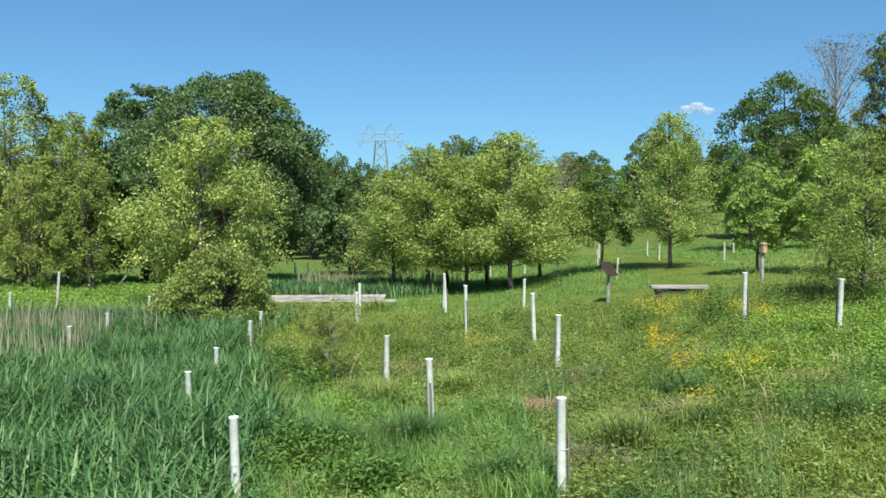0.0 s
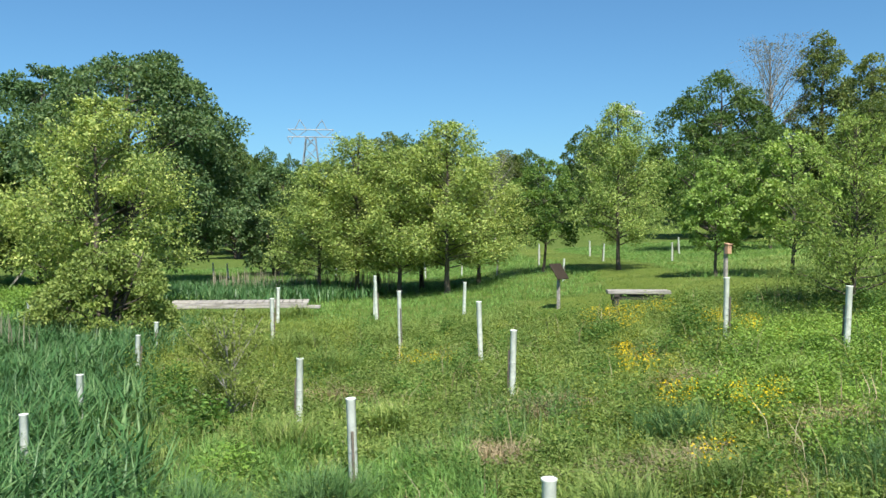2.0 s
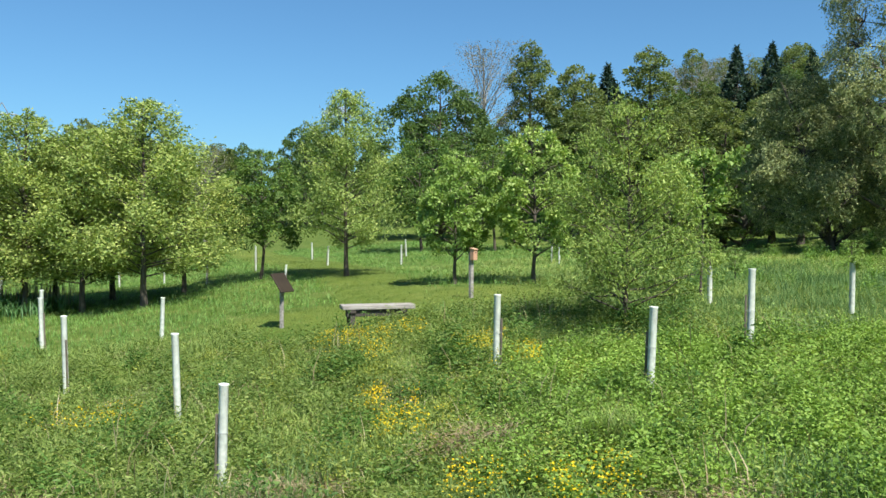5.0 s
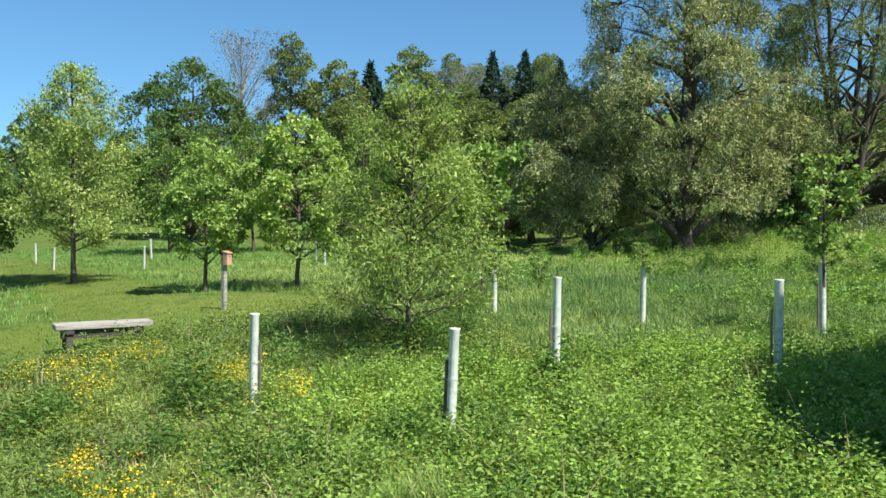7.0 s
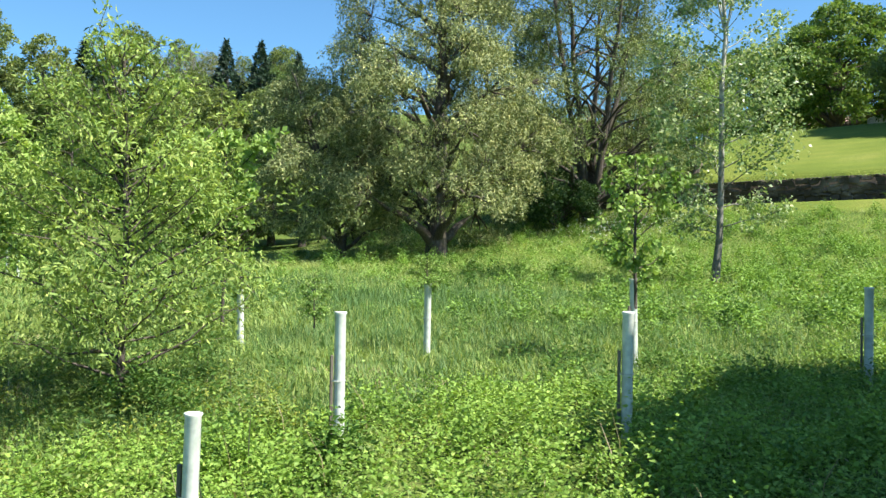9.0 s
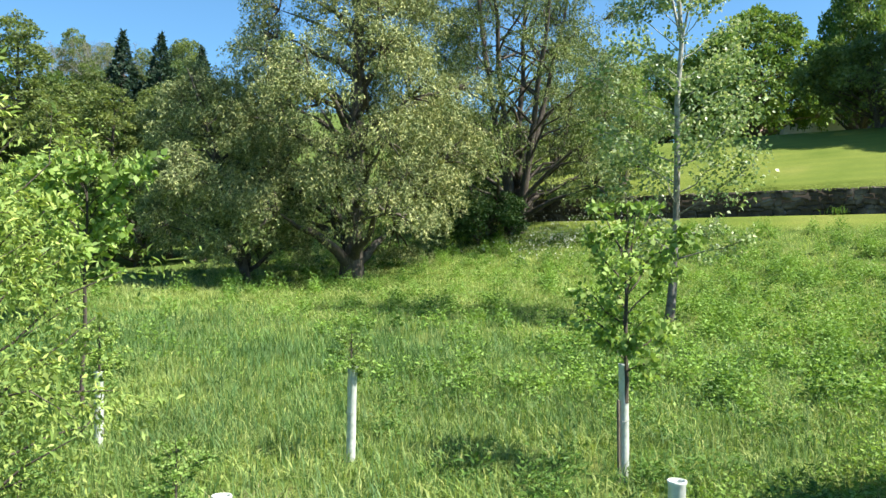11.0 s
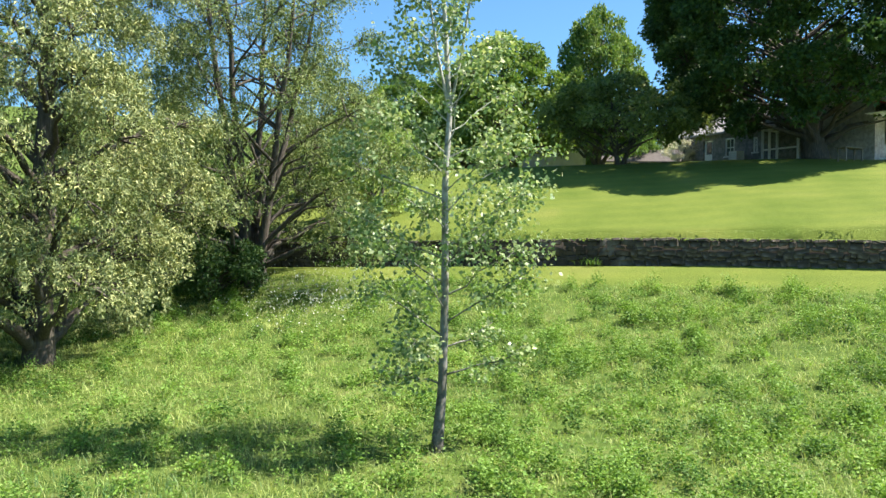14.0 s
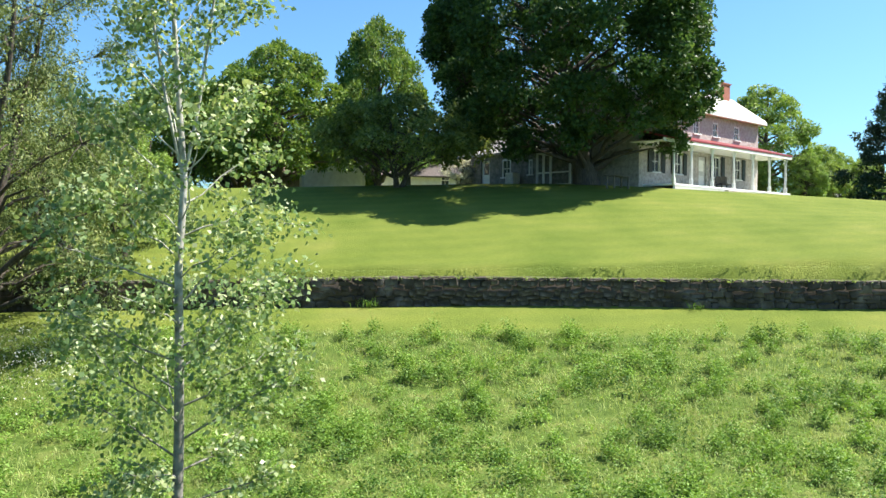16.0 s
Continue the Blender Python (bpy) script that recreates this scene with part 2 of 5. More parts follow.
def ground_material():
    m, n, l, b = material("meadow_ground", 0.95, 0.1)
    at = n.new("ShaderNodeAttribute")
    at.attribute_name = "mown"
    big, mid, fine = noise_node(n, l, 0.22, 4), noise_node(n, l, 1.6, 6), noise_node(n, l, 14, 6)
    wild = ramp(n, [(0.3, (0.05, 0.09, 0.018)), (0.5, (0.09, 0.14, 0.03)), (0.68, (0.15, 0.18, 0.055)), (0.8, (0.2, 0.18, 0.09))])
    l.new(mid.outputs[0], wild.inputs[0])
    lawn = ramp(n, [(0.3, (0.095, 0.14, 0.024)), (0.55, (0.138, 0.178, 0.036)), (0.75, (0.19, 0.21, 0.056))])
    l.new(big.outputs[0], lawn.inputs[0])
    tc = n.new("ShaderNodeTexCoord")
    wave = n.new("ShaderNodeTexWave")
    wave.bands_direction = "X"
    wave.inputs["Scale"].default_value, wave.inputs["Distortion"].default_value = 0.26, 3.5
    wave.inputs["Detail"].default_value, wave.inputs["Detail Scale"].default_value = 4, 0.8
    l.new(tc.outputs["Object"], wave.inputs["Vector"])
    stripes = ramp(n, [(0.15, (0.88, 0.92, 0.9)), (0.9, (1.12, 1.08, 1.0))])
    l.new(wave.outputs[0], stripes.inputs[0])
    lawn_c = mixed(n, l, "MULTIPLY", 0.4, lawn.outputs[0], stripes.outputs[0])
    grain = ramp(n, [(0.25, (0.6, 0.62, 0.55)), (0.75, (1.25, 1.22, 1.1))])
    l.new(fine.outputs[0], grain.inputs[0])
    col = mixed(n, l, "MIX", at.outputs["Fac"], wild.outputs[0], lawn_c)
    col = mixed(n, l, "MULTIPLY", 0.75, col, grain.outputs[0])
    l.new(col, b.inputs["Base Color"])
    bp = n.new("ShaderNodeBump")
    bp.inputs["Strength"].default_value, bp.inputs["Distance"].default_value = 0.7, 0.06
    l.new(fine.outputs[0], bp.inputs["Height"])
    l.new(bp.outputs[0], b.inputs["Normal"])
    return m


ground_mesh = mesh_of("ground", gv, gf, ground_material(), True)
att = ground_mesh.attributes.new("mown", "FLOAT", "POINT")
att.data.foreach_set("value", mown(GX, GY).ravel().astype(np.float32))
tagged(new("ground", ground_mesh), "rolling green meadow ground with mown lawn strips", "ground", kind="structure")


def on_ground(x, y):
    return Vector((x, y, float(height(x, y))))


# ---- plants: shared shapes ----
def unit(v):
    return v / np.maximum(np.linalg.norm(v, axis=-1, keepdims=True), 1e-9)


def tube_arrays(pts, radii, sides=6):
    pts = np.asarray(pts, float)
    d = unit(np.gradient(pts, axis=0))
    ref = np.where(np.abs(d[:, 2:3]) > 0.9, [[1.0, 0, 0]], [[0, 0, 1.0]])
    a = unit(np.cross(d, ref))
    b = np.cross(d, a)
    ang = np.arange(sides) * 2 * np.pi / sides
    ring = pts[:, None] + np.asarray(radii)[:, None, None] * (np.cos(ang)[None, :, None] * a[:, None] + np.sin(ang)[None, :, None] * b[:, None])
    n = len(pts)
    i, j = np.meshgrid(np.arange(n - 1), np.arange(sides), indexing="ij")
    k = (j + 1) % sides
    f = np.stack([i * sides + j, i * sides + k, (i + 1) * sides + k, (i + 1) * sides + j], -1).reshape(-1, 4)
    return ring.reshape(-1, 3), f


def join_arrays(items):
    vs, fs, o = [], [], 0
    for v, f in items:
        vs.append(v)
        fs.append(f + o)
        o += len(v)
    return np.concatenate(vs), np.concatenate(fs)


def leaf_arrays(rng, at, axis, size, width=0.5, fold=0.25):
    """Folded diamond leaves: one four-cornered face each."""
    n = len(at)
    axis = unit(axis)
    side = unit(np.cross(axis, unit(rng.normal(size=(n, 3)) * 0.75 + [0, 0, 0.8])))
    up = np.cross(side, axis)
    s = (size * rng.uniform(0.6, 1.3, n))[:, None]
    mid = at + axis * s * 0.45
    v = np.stack([at, mid + side * s * width * 0.5 + up * s * fold * 0.3, at + axis * s - up * s * 0.12, mid - side * s * width * 0.5 + up * s * fold * 0.3], 1)
    return v.reshape(-1, 3), np.arange(4 * n).reshape(n, 4)


def flake_arrays(rng, at, axis, size, width=0.6):
    """Small three-cornered leaves for trees that stay far off."""
    n = len(at)
    axis = unit(axis)
    side = unit(np.cross(axis, unit(rng.normal(size=(n, 3)) * 0.75 + [0, 0, 0.8])))
    s = (size * rng.uniform(0.6, 1.35, n))[:, None]
    v = np.stack([at - side * s * width * 0.5, at + side * s * width * 0.5 + axis * s * 0.25, at + axis * s], 1)
    return v.reshape(-1, 3), np.arange(3 * n).reshape(n, 3)


PROFILES = {
    "cone": lambda f: (1 - f) ** 0.95 * (0.6 + 0.4 * smooth(f / 0.15)),
    "oval": lambda f: np.sqrt(np.maximum(1 - (2 * f - 0.85) ** 2 / 1.35, 0.02)),
    "round": lambda f: np.sqrt(np.maximum(1 - (2 * f - 0.9) ** 2 / 1.25, 0.02)),
    "broad": lambda f: (0.55 + 0.45 * smooth(f / 0.3)) * np.sqrt(np.maximum(1 - smooth((f - 0.45) / 0.55) ** 2 * 0.9, 0.05)),
    "slim": lambda f: (1 - f) ** 0.5 * (0.65 + 0.35 * smooth(f / 0.25)),
    "spruce": lambda f: (1 - f) ** 0.95,
    "plume": lambda f: (1 - f) ** 0.62 * (0.72 + 0.28 * smooth(f / 0.2)),
    "skirt": lambda f: (1 - 0.22 * smooth((f - 0.25) / 0.3)) * np.sqrt(np.maximum(1 - smooth((f - 0.6) / 0.4) ** 2 * 0.8, 0.05)),
    "dome": lambda f: np.sqrt(np.maximum(1 - np.clip(f, 0, 1) ** 2.2, 0.03)) * (0.82 + 0.18 * smooth(f / 0.2)),
}


def tree(name, label, category, x, y, h, radius, base, profile, leaves, leaf_size, leaf_mat, bark=M_BARK, limbs=34, trunk_r=None, rise=35, droop=0.0,
         spread=0.28, seed=1, stems=1, lean=(0, 0), width=0.55, group="", z=None, twig=4, hang=0.0, limb_r=0.32, fine=2, flakes=True, leaders=0, fork=0.0):
    """A tree with a tapered trunk, limbs, twigs and a crown of separate leaves clustered on the twigs."""
    rng = np.random.default_rng(seed)
    prof = PROFILES[profile]
    trunk_r = trunk_r or h * 0.018
    root = new(name)
    root.location = on_ground(x, y) if z is None else (x, y, z)
    tagged(root, label, category, group)
    wood, twigs, spots, ways, local = [], [], [], [], []
    for s in range(stems):
        az = rng.uniform(0, 6.28)
        off = np.array([math.cos(az), math.sin(az), 0]) * (trunk_r * 1.2 if stems > 1 else 0)
        splay = np.array([math.cos(az), math.sin(az)]) * (radius * 0.45 if stems > 1 else 0) + np.array(lean)
        top = h * (0.97 if s == 0 else rng.uniform(0.75, 0.95))
        tt = np.linspace(0, 1, 10)
        wob = np.cumsum(rng.normal(0, 0.006 * h, (10, 2)), 0) * 0.6
        wob[0] = 0
        pts = np.stack([off[0] + splay[0] * tt**1.3 + wob[:, 0], off[1] + splay[1] * tt**1.3 + wob[:, 1], -0.15 + (top + 0.15) * tt], -1)
        rad = trunk_r / math.sqrt(stems) * (1 - tt) ** 0.8 + 0.012 + trunk_r * 0.45 * np.exp(-tt * 22)
        wood.append(tube_arrays(pts, rad, 9))
        for i in range(limbs // stems):
            f = min(0.985, (i + rng.uniform(0, 1)) / (limbs // stems))
            zf = (base + f * (top - base)) / top
            p0 = np.array([np.interp(zf, tt, pts[:, k]) for k in range(3)])
            a = i * 2.4 + rng.uniform(-0.5, 0.5) + seed
            length = max((0.03 if profile in ("spruce", "cone", "plume") else 0.1) * radius, radius * float(prof(np.array(f))) * rng.uniform(0.72, 1.12))
            el = radians(rise * (0.5 + 0.9 * f) + rng.uniform(-12, 12))
            length = min(length, max(0.1, (h * 1.0 - p0[2]) / max(math.tan(el), 0.15)))
            d = np.array([math.cos(a) * math.cos(el), math.sin(a) * math.cos(el), math.sin(el)])
            uu = np.linspace(0, 1, 5)
            path = p0 + d * length * uu[:, None] / max(math.cos(el), 0.45)
            path[:, 2] -= droop * length * uu**2
            path[1:] += rng.normal(0, 0.03 * length, (4, 3))
            lr = max(0.007, float(np.interp(zf, tt, rad)) * limb_r)
            twigs.append(tube_arrays(path, lr * (1 - uu) ** 0.7 + 0.004, 4))
            for j in range(twig):
                u0 = rng.uniform(0.3, 1.0)
                q0 = np.array([np.interp(u0, uu, path[:, k]) for k in range(3)])
                dd = unit(d + rng.normal(0, 0.65, 3))
                ln = length * rng.uniform(0.2, 0.42)
                vv = np.linspace(0, 1, 4)
                q = q0 + dd * ln * vv[:, None]
                q[:, 2] -= (droop * 0.6 + hang) * ln * vv**1.5
                if j < fine:
                    twigs.append(tube_arrays(q, lr * 0.35 * (1 - vv) + 0.003, 3))
                spots.append(q)
                ways.append(dd)
                local.append((0.07 if profile in ("cone", "plume") else 0.14) + 0.86 * min(1.0, length / radius))
    for s in range(leaders):
        # whippy leading shoots above the crown, or a second leader from a fork
        a, f0 = s * 2.1 + seed, fork or rng.uniform(0.72, 0.86)
        p0 = np.array([np.interp(f0, tt, pts[:, k]) for k in range(3)])
        up = np.linspace(0, 1, 6)
        out = radius * (0.42 if fork else 0.22) * up**0.8
        path = p0 + np.stack([math.cos(a) * out, math.sin(a) * out, (h * rng.uniform(0.93, 1.0) - p0[2]) * up], -1)
        lr = float(np.interp(f0, tt, rad)) * (0.45 if fork else 0.5)
        wood.append(tube_arrays(path, lr * (1 - up) ** 0.7 + 0.005, 6))
        for j in range(5 + int(12 * (1 - f0))):
            v0 = rng.uniform(0.15, 0.95)
            q0 = np.array([np.interp(v0, up, path[:, k]) for k in range(3)])
            b = j * 2.4
            dd = unit(np.array([math.cos(b), math.sin(b), 0.8]))
            q = q0 + dd * radius * (0.32 if fork else 0.13) * (1.1 - v0) * np.linspace(0, 1, 4)[:, None]
            twigs.append(tube_arrays(q, 0.008 * (1 - np.linspace(0, 1, 4)) + 0.003, 3))
            spots.append(q)
            ways.append(dd)
            local.append(0.3)
    wv, wf = join_arrays(wood)
    part("trunk", mesh_of("trunk", wv, wf, bark, True), None, root)
    bv, bf = join_arrays(twigs)
    tagged(part("branchwork", mesh_of("branchwork", bv, bf, bark, True), None, root), kind="stuff")
    spots, ways, local = np.array(spots), np.array(ways), np.array(local)
    share = local**1.6
    pick = rng.choice(len(spots), leaves, p=share / share.sum())
    u = rng.uniform(0.15, 1.08, leaves)[:, None]
    lo = np.minimum((u[:, 0] * 3).astype(int), 2)
    seg0, seg1 = spots[pick, lo], spots[pick, lo + 1]
    at = seg0 + (seg1 - seg0) * (u * 3 - lo[:, None])
    sig = spread * radius * 0.3
    puff = unit(rng.normal(0, 1, (leaves, 3))) * (rng.uniform(0, 1, (leaves, 1)) ** 0.45) * 1.75
    at = at + puff * [sig, sig, sig * 0.75] * local[pick][:, None]
    if hang:
        at[:, 2] -= np.abs(rng.normal(0, hang * radius * 0.3, leaves))
    at[:, 2] = np.maximum(at[:, 2], base * 0.55 if base > 0.5 else 0.1)
    if profile in ("round", "broad", "oval"):
        over = at[:, 2] > 0.97 * h
        at[over, 2] = 0.97 * h + (at[over, 2] - 0.97 * h) * 0.4
    axis = ways[pick] * 0.5 + rng.normal(0, 0.7, (leaves, 3)) - [0, 0, 0.25 + hang]
    lv, lf = flake_arrays(rng, at, axis, leaf_size, width * 1.25) if flakes else leaf_arrays(rng, at, axis, leaf_size, width)
    crown = part("crown", mesh_of("crown", lv, lf, leaf_mat), None, root)
    tagged(crown, kind="stuff")
    return root


def lobed_tree(name, label, category, x, y, h, radius, base, profile, leaves, leaf_size, leaf_mat, bark=M_BARK, lobes=26, lobe=0.34, subs=9, trunk_r=None, seed=1,
               stems=1, lean=(0, 0), width=0.6, group="", hang=0.0, flat=0.72, flakes=True, ragged=0.2, limb=0.5):
    """A full-crowned tree: limbs end in boughs, each bough a cluster of leafy sprays with gaps of shade between them."""
    rng = np.random.default_rng(seed)
    prof = PROFILES[profile]
    trunk_r = trunk_r or h * 0.02
    root = new(name)
    root.location = on_ground(x, y)
    tagged(root, label, category, group)
    wood, twigs, trunks = [], [], []
    tt = np.linspace(0, 1, 9)
    for s in range(stems):
        az = s * 6.28 / stems + seed
        out = np.array([math.cos(az), math.sin(az)]) * (radius * 0.42 if stems > 1 else 0) + np.array(lean)
        foot = np.array([math.cos(az), math.sin(az)]) * (trunk_r * 0.8 if stems > 1 else 0)
        wob = np.cumsum(rng.normal(0, 0.008 * h, (9, 2)), 0) * 0.6
        wob[0] = 0
        top = h * (0.9 if s == 0 else rng.uniform(0.75, 0.9))
        pts = np.stack([foot[0] + out[0] * tt**1.2 + wob[:, 0], foot[1] + out[1] * tt**1.2 + wob[:, 1], -0.2 + (top + 0.2) * tt], -1)
        rad = trunk_r / stems**0.4 * (1 - tt) ** 0.75 + 0.012 + trunk_r * 0.4 * np.exp(-tt * 20)
        wood.append(tube_arrays(pts, rad, 9))
        trunks.append((pts, rad))
    centres, sizes, heads = [], [], []
    for i in range(lobes):
        f = (i + rng.uniform(0.1, 0.9)) / lobes
        a = i * 2.4 + seed + rng.uniform(-0.4, 0.4)
        wide = float(prof(np.array(f)))
        lr = lobe * radius * rng.uniform(0.65, 1.25) * (0.45 + 0.55 * wide)
        r = max(0.0, radius * wide - lr * 0.85) * rng.uniform(1 - 2 * ragged, 1 + ragged * 0.5)
        z = base + lr * flat * 0.7 + f * (h - base - lr * flat * 1.7)
        pts, rad = trunks[i % stems]
        bend = np.array(lean) * (z / h) ** 1.2
        c = np.array([math.cos(a) * r + bend[0], math.sin(a) * r + bend[1], z])
        zt = max(min(z - 0.55 * r, 0.93 * pts[-1, 2]), min(0.5 * base, 0.4 * z))
        k = np.clip((zt + 0.2) / (pts[-1, 2] + 0.2), 0, 0.97)
        p0 = np.array([np.interp(k, tt, pts[:, q]) for q in range(3)])
        uu = np.linspace(0, 1, 5)[:, None]
        mid = (p0 + c) / 2 + [0, 0, 0.12 * r]
        path = p0 * (1 - uu) ** 2 + 2 * mid * uu * (1 - uu) + c * uu**2
        path[1:4] += rng.normal(0, 0.02 * radius, (3, 3))
        br = max(0.012, float(np.interp(k, tt, rad)) * limb)
        twigs.append(tube_arrays(path, br * (1 - uu[:, 0]) ** 0.7 + 0.008, 5))
        away = np.array([math.cos(a), math.sin(a), 0.4]) * (0.9 if r > 0.1 * radius else 0.2)
        d = unit(rng.normal(0, 0.75, (subs, 3)) + away)
        sub = c + d * lr * 0.75 * [1, 1, flat]
        for q in sub:
            twigs.append(tube_arrays(np.stack([c, (c + q) / 2 + [0, 0, 0.05 * lr], q]), [br * 0.3 + 0.006, br * 0.2 + 0.005, 0.004], 3))
        centres.append(sub)
        sizes.append(lr * rng.uniform(0.3, 0.6, subs))
        heads.append(d)
    wv, wf = join_arrays(wood)
    part("trunk", mesh_of("trunk", wv, wf, bark, True), None, root)
    bv, bf = join_arrays(twigs)
    tagged(part("branchwork", mesh_of("branchwork", bv, bf, bark, True), None, root), kind="stuff")
    centres, sizes, heads = np.concatenate(centres), np.concatenate(sizes), np.concatenate(heads)
    share = sizes**1.9
    pick = rng.choice(len(centres), leaves, p=share / share.sum())
    way = unit(rng.normal(0, 0.8, (leaves, 3)) + heads[pick] * 0.5 + [0, 0, 0.3])
    at = centres[pick] + way * (sizes[pick] * rng.uniform(0, 1, leaves) ** 0.38)[:, None] * [1.15, 1.15, flat]
    if hang:
        # leaves strung along hanging shoots
        strand = rng.integers(0, 14, leaves)
        sa, sr = strand * 2.4 + pick, np.sqrt((strand + 0.5) / 14.0)
        u = rng.uniform(0, 1, leaves)
        at = centres[pick] + np.stack([np.cos(sa) * sr * sizes[pick] * 1.1, np.sin(sa) * sr * sizes[pick] * 1.1, sizes[pick] * 0.6 * (1 - sr) - u * hang * (0.5 + (strand * 7 % 5) * 0.2)], -1) + rng.normal(0, 0.07, (leaves, 3))
    at[:, 2] = np.maximum(at[:, 2], rng.uniform(0.15, 0.5, leaves))
    axis = way * 0.7 + rng.normal(0, 0.5, (leaves, 3)) - [0, 0, 0.3 + hang * 0.8]
    lv, lf = flake_arrays(rng, at, axis, leaf_size, width * 1.2) if flakes else leaf_arrays(rng, at, axis, leaf_size, width)
    tagged(part("crown", mesh_of("crown", lv, lf, leaf_mat), None, root), kind="stuff")
    return root


def place_copy(ob, x, y, scale=1.0, turn=0.0, dz=0.0):
    p = on_ground(x, y)
    c = copy_thing(ob, pose(p.x, p.y, p.z + dz, 0, 0, turn))
    c.scale = (scale, scale, scale) if isinstance(scale, (int, float)) else scale
    return c


# ---- tree tubes ----
M_TUBE, _n, _l, _b = material("tube_plastic", 0.5, 0.4)
_t = noise_node(_n, _l, 9, 4)
_r = ramp(_n, [(0.3, (0.4, 0.44, 0.4)), (0.6, (0.62, 0.66, 0.6))])
_l.new(_t.outputs[0], _r.inputs[0])
_l.new(_r.outputs[0], _b.inputs["Base Color"])
_b.inputs["Subsurface Weight"].default_value = 0.0
M_STAKE = solid_material("stake_wood", [(0.3, (0.09, 0.075, 0.06)), (0.7, (0.22, 0.19, 0.15))], 8, 0.9, 0.5, stretch=(4, 4, 0.6))
M_TIE = solid_material("tie_plastic", [(0.3, (0.42, 0.45, 0.42)), (0.7, (0.55, 0.57, 0.53))], 8, 0.5, 0.1)


def ring_tube(r_out, r_in, h, ribs=28):
    """A ribbed plastic tube, open at the top with a turned-out rim."""
    ang = np.arange(ribs) * 2 * np.pi / ribs
    wob = 1 + 0.03 * np.cos(ang * 14)
    rows = [(r_out, -0.1), (r_out, h - 0.03), (r_out * 1.12, h - 0.015), (r_out * 1.14, h), (r_in * 1.05, h), (r_in, h - 0.03), (r_in, h - 0.5)]
    v = np.array([[r * w * math.cos(a), r * w * math.sin(a), z] for r, z in rows for a, w in zip(ang, wob)])
    i, j = np.meshgrid(np.arange(len(rows) - 1), np.arange(ribs), indexing="ij")
    k = (j + 1) % ribs
    f = np.stack([i * ribs + j, i * ribs + k, (i + 1) * ribs + k, (i + 1) * ribs + j], -1).reshape(-1, 4)
    return v, f


TUBE = new("tree_tube")
part("tube", mesh_of("tube", *ring_tube(0.055, 0.051, 1.2), M_TUBE, False), None, TUBE)
bm = bmesh.new()
bmesh.ops.create_cube(bm, size=1, matrix=Matrix.Translation((0.085, 0, 0.36)) @ Matrix.Diagonal((0.03, 0.03, 0.95, 1)))
bmesh.ops.bevel(bm, geom=bm.edges[:], offset=0.004, segments=1, affect="EDGES")
stake = part("stake", bm, M_STAKE, TUBE, "weathered wooden stake")
for tz in (0.62,):
    bm = bmesh.new()
    bmesh.ops.create_cone(bm, segments=14, radius1=0.061, radius2=0.061, depth=0.012, cap_ends=False, matrix=Matrix.Translation((0.012, 0, tz)) @ Matrix.Diagonal((1.25, 1, 1, 1)))
    part("tie", bm, M_TIE, TUBE, "pale plastic tie")
tagged(TUBE, "white plastic tree tube tied to a wooden stake", "tree tube", "tree tubes")
TUBE.location = on_ground(1.38, 9.82)
TUBE.scale.z = (1.42 - TUBE.location.z) / 1.2
TUBES = [(2.5, 18.38, 1.6), (-1.19, 17.48, 1.27), (-0.19, 13.54, 1.35), (-2.43, 9.81, 1.21), (2.38, 21.9, 1.84), (0.73, 26.08, 1.81), (8.37, 17.75, 2.4),
         (7.41, 20.65, 2.41), (-3.2, 32.04, 1.55), (0.03, 34.4, 1.83), (0.1, 33.0, 1.7), (3.04, 31.7, 1.72), (-2.81, 27.43, 1.53), (16.43, 17.36, 3.04), (15.54, 20.45, 2.89), (14.58, 23.58, 2.71),
         (16.76, 14.28, 3.02), (12.54, 16.08, 2.9), (10.92, 18.48, 2.88), (-4.54, 14.97, 0.9), (-4.85, 17.97, 0.83), (-5.31, 22.97, 0.91), (-5.67, 25.97, 1.0),
         (-9.8, 21.97, 0.91), (-9.99, 24.97, 0.93), (-10.85, 30.97, 1.17), (-17.03, 32.97, 1.19)]
rt = random.Random(4)
for k, (tx, ty, tz) in enumerate(TUBES):
    gz = float(height(tx, ty))
    c = copy_thing(TUBE, pose(tx, ty, gz, rt.uniform(-2.5, 2.5), rt.uniform(-2.5, 2.5), rt.uniform(0, 360)))
    c.scale = (1, 1, max(0.7, (tz - gz) / 1.2))
for k, (tx, ty) in enumerate([(6.4, 47), (9.2, 50), (4.9, 50.5), (12.6, 49), (15.4, 46), (20.5, 40.5), (20.1, 39.2), (-2.2, 52), (-9.3, 58), (-10.4, 59), (3.0, 53), (8.0, 38.6), (18.0, 52), (13.4, 55), (10.6, 57)]):
    p = on_ground(tx, ty)
    far_tube = copy_thing(TUBE, pose(tx, ty, p.z, rt.uniform(-3, 3), rt.uniform(-3, 3), rt.uniform(0, 360)))
    far_tube.scale = (0.8, 0.8, 0.8)


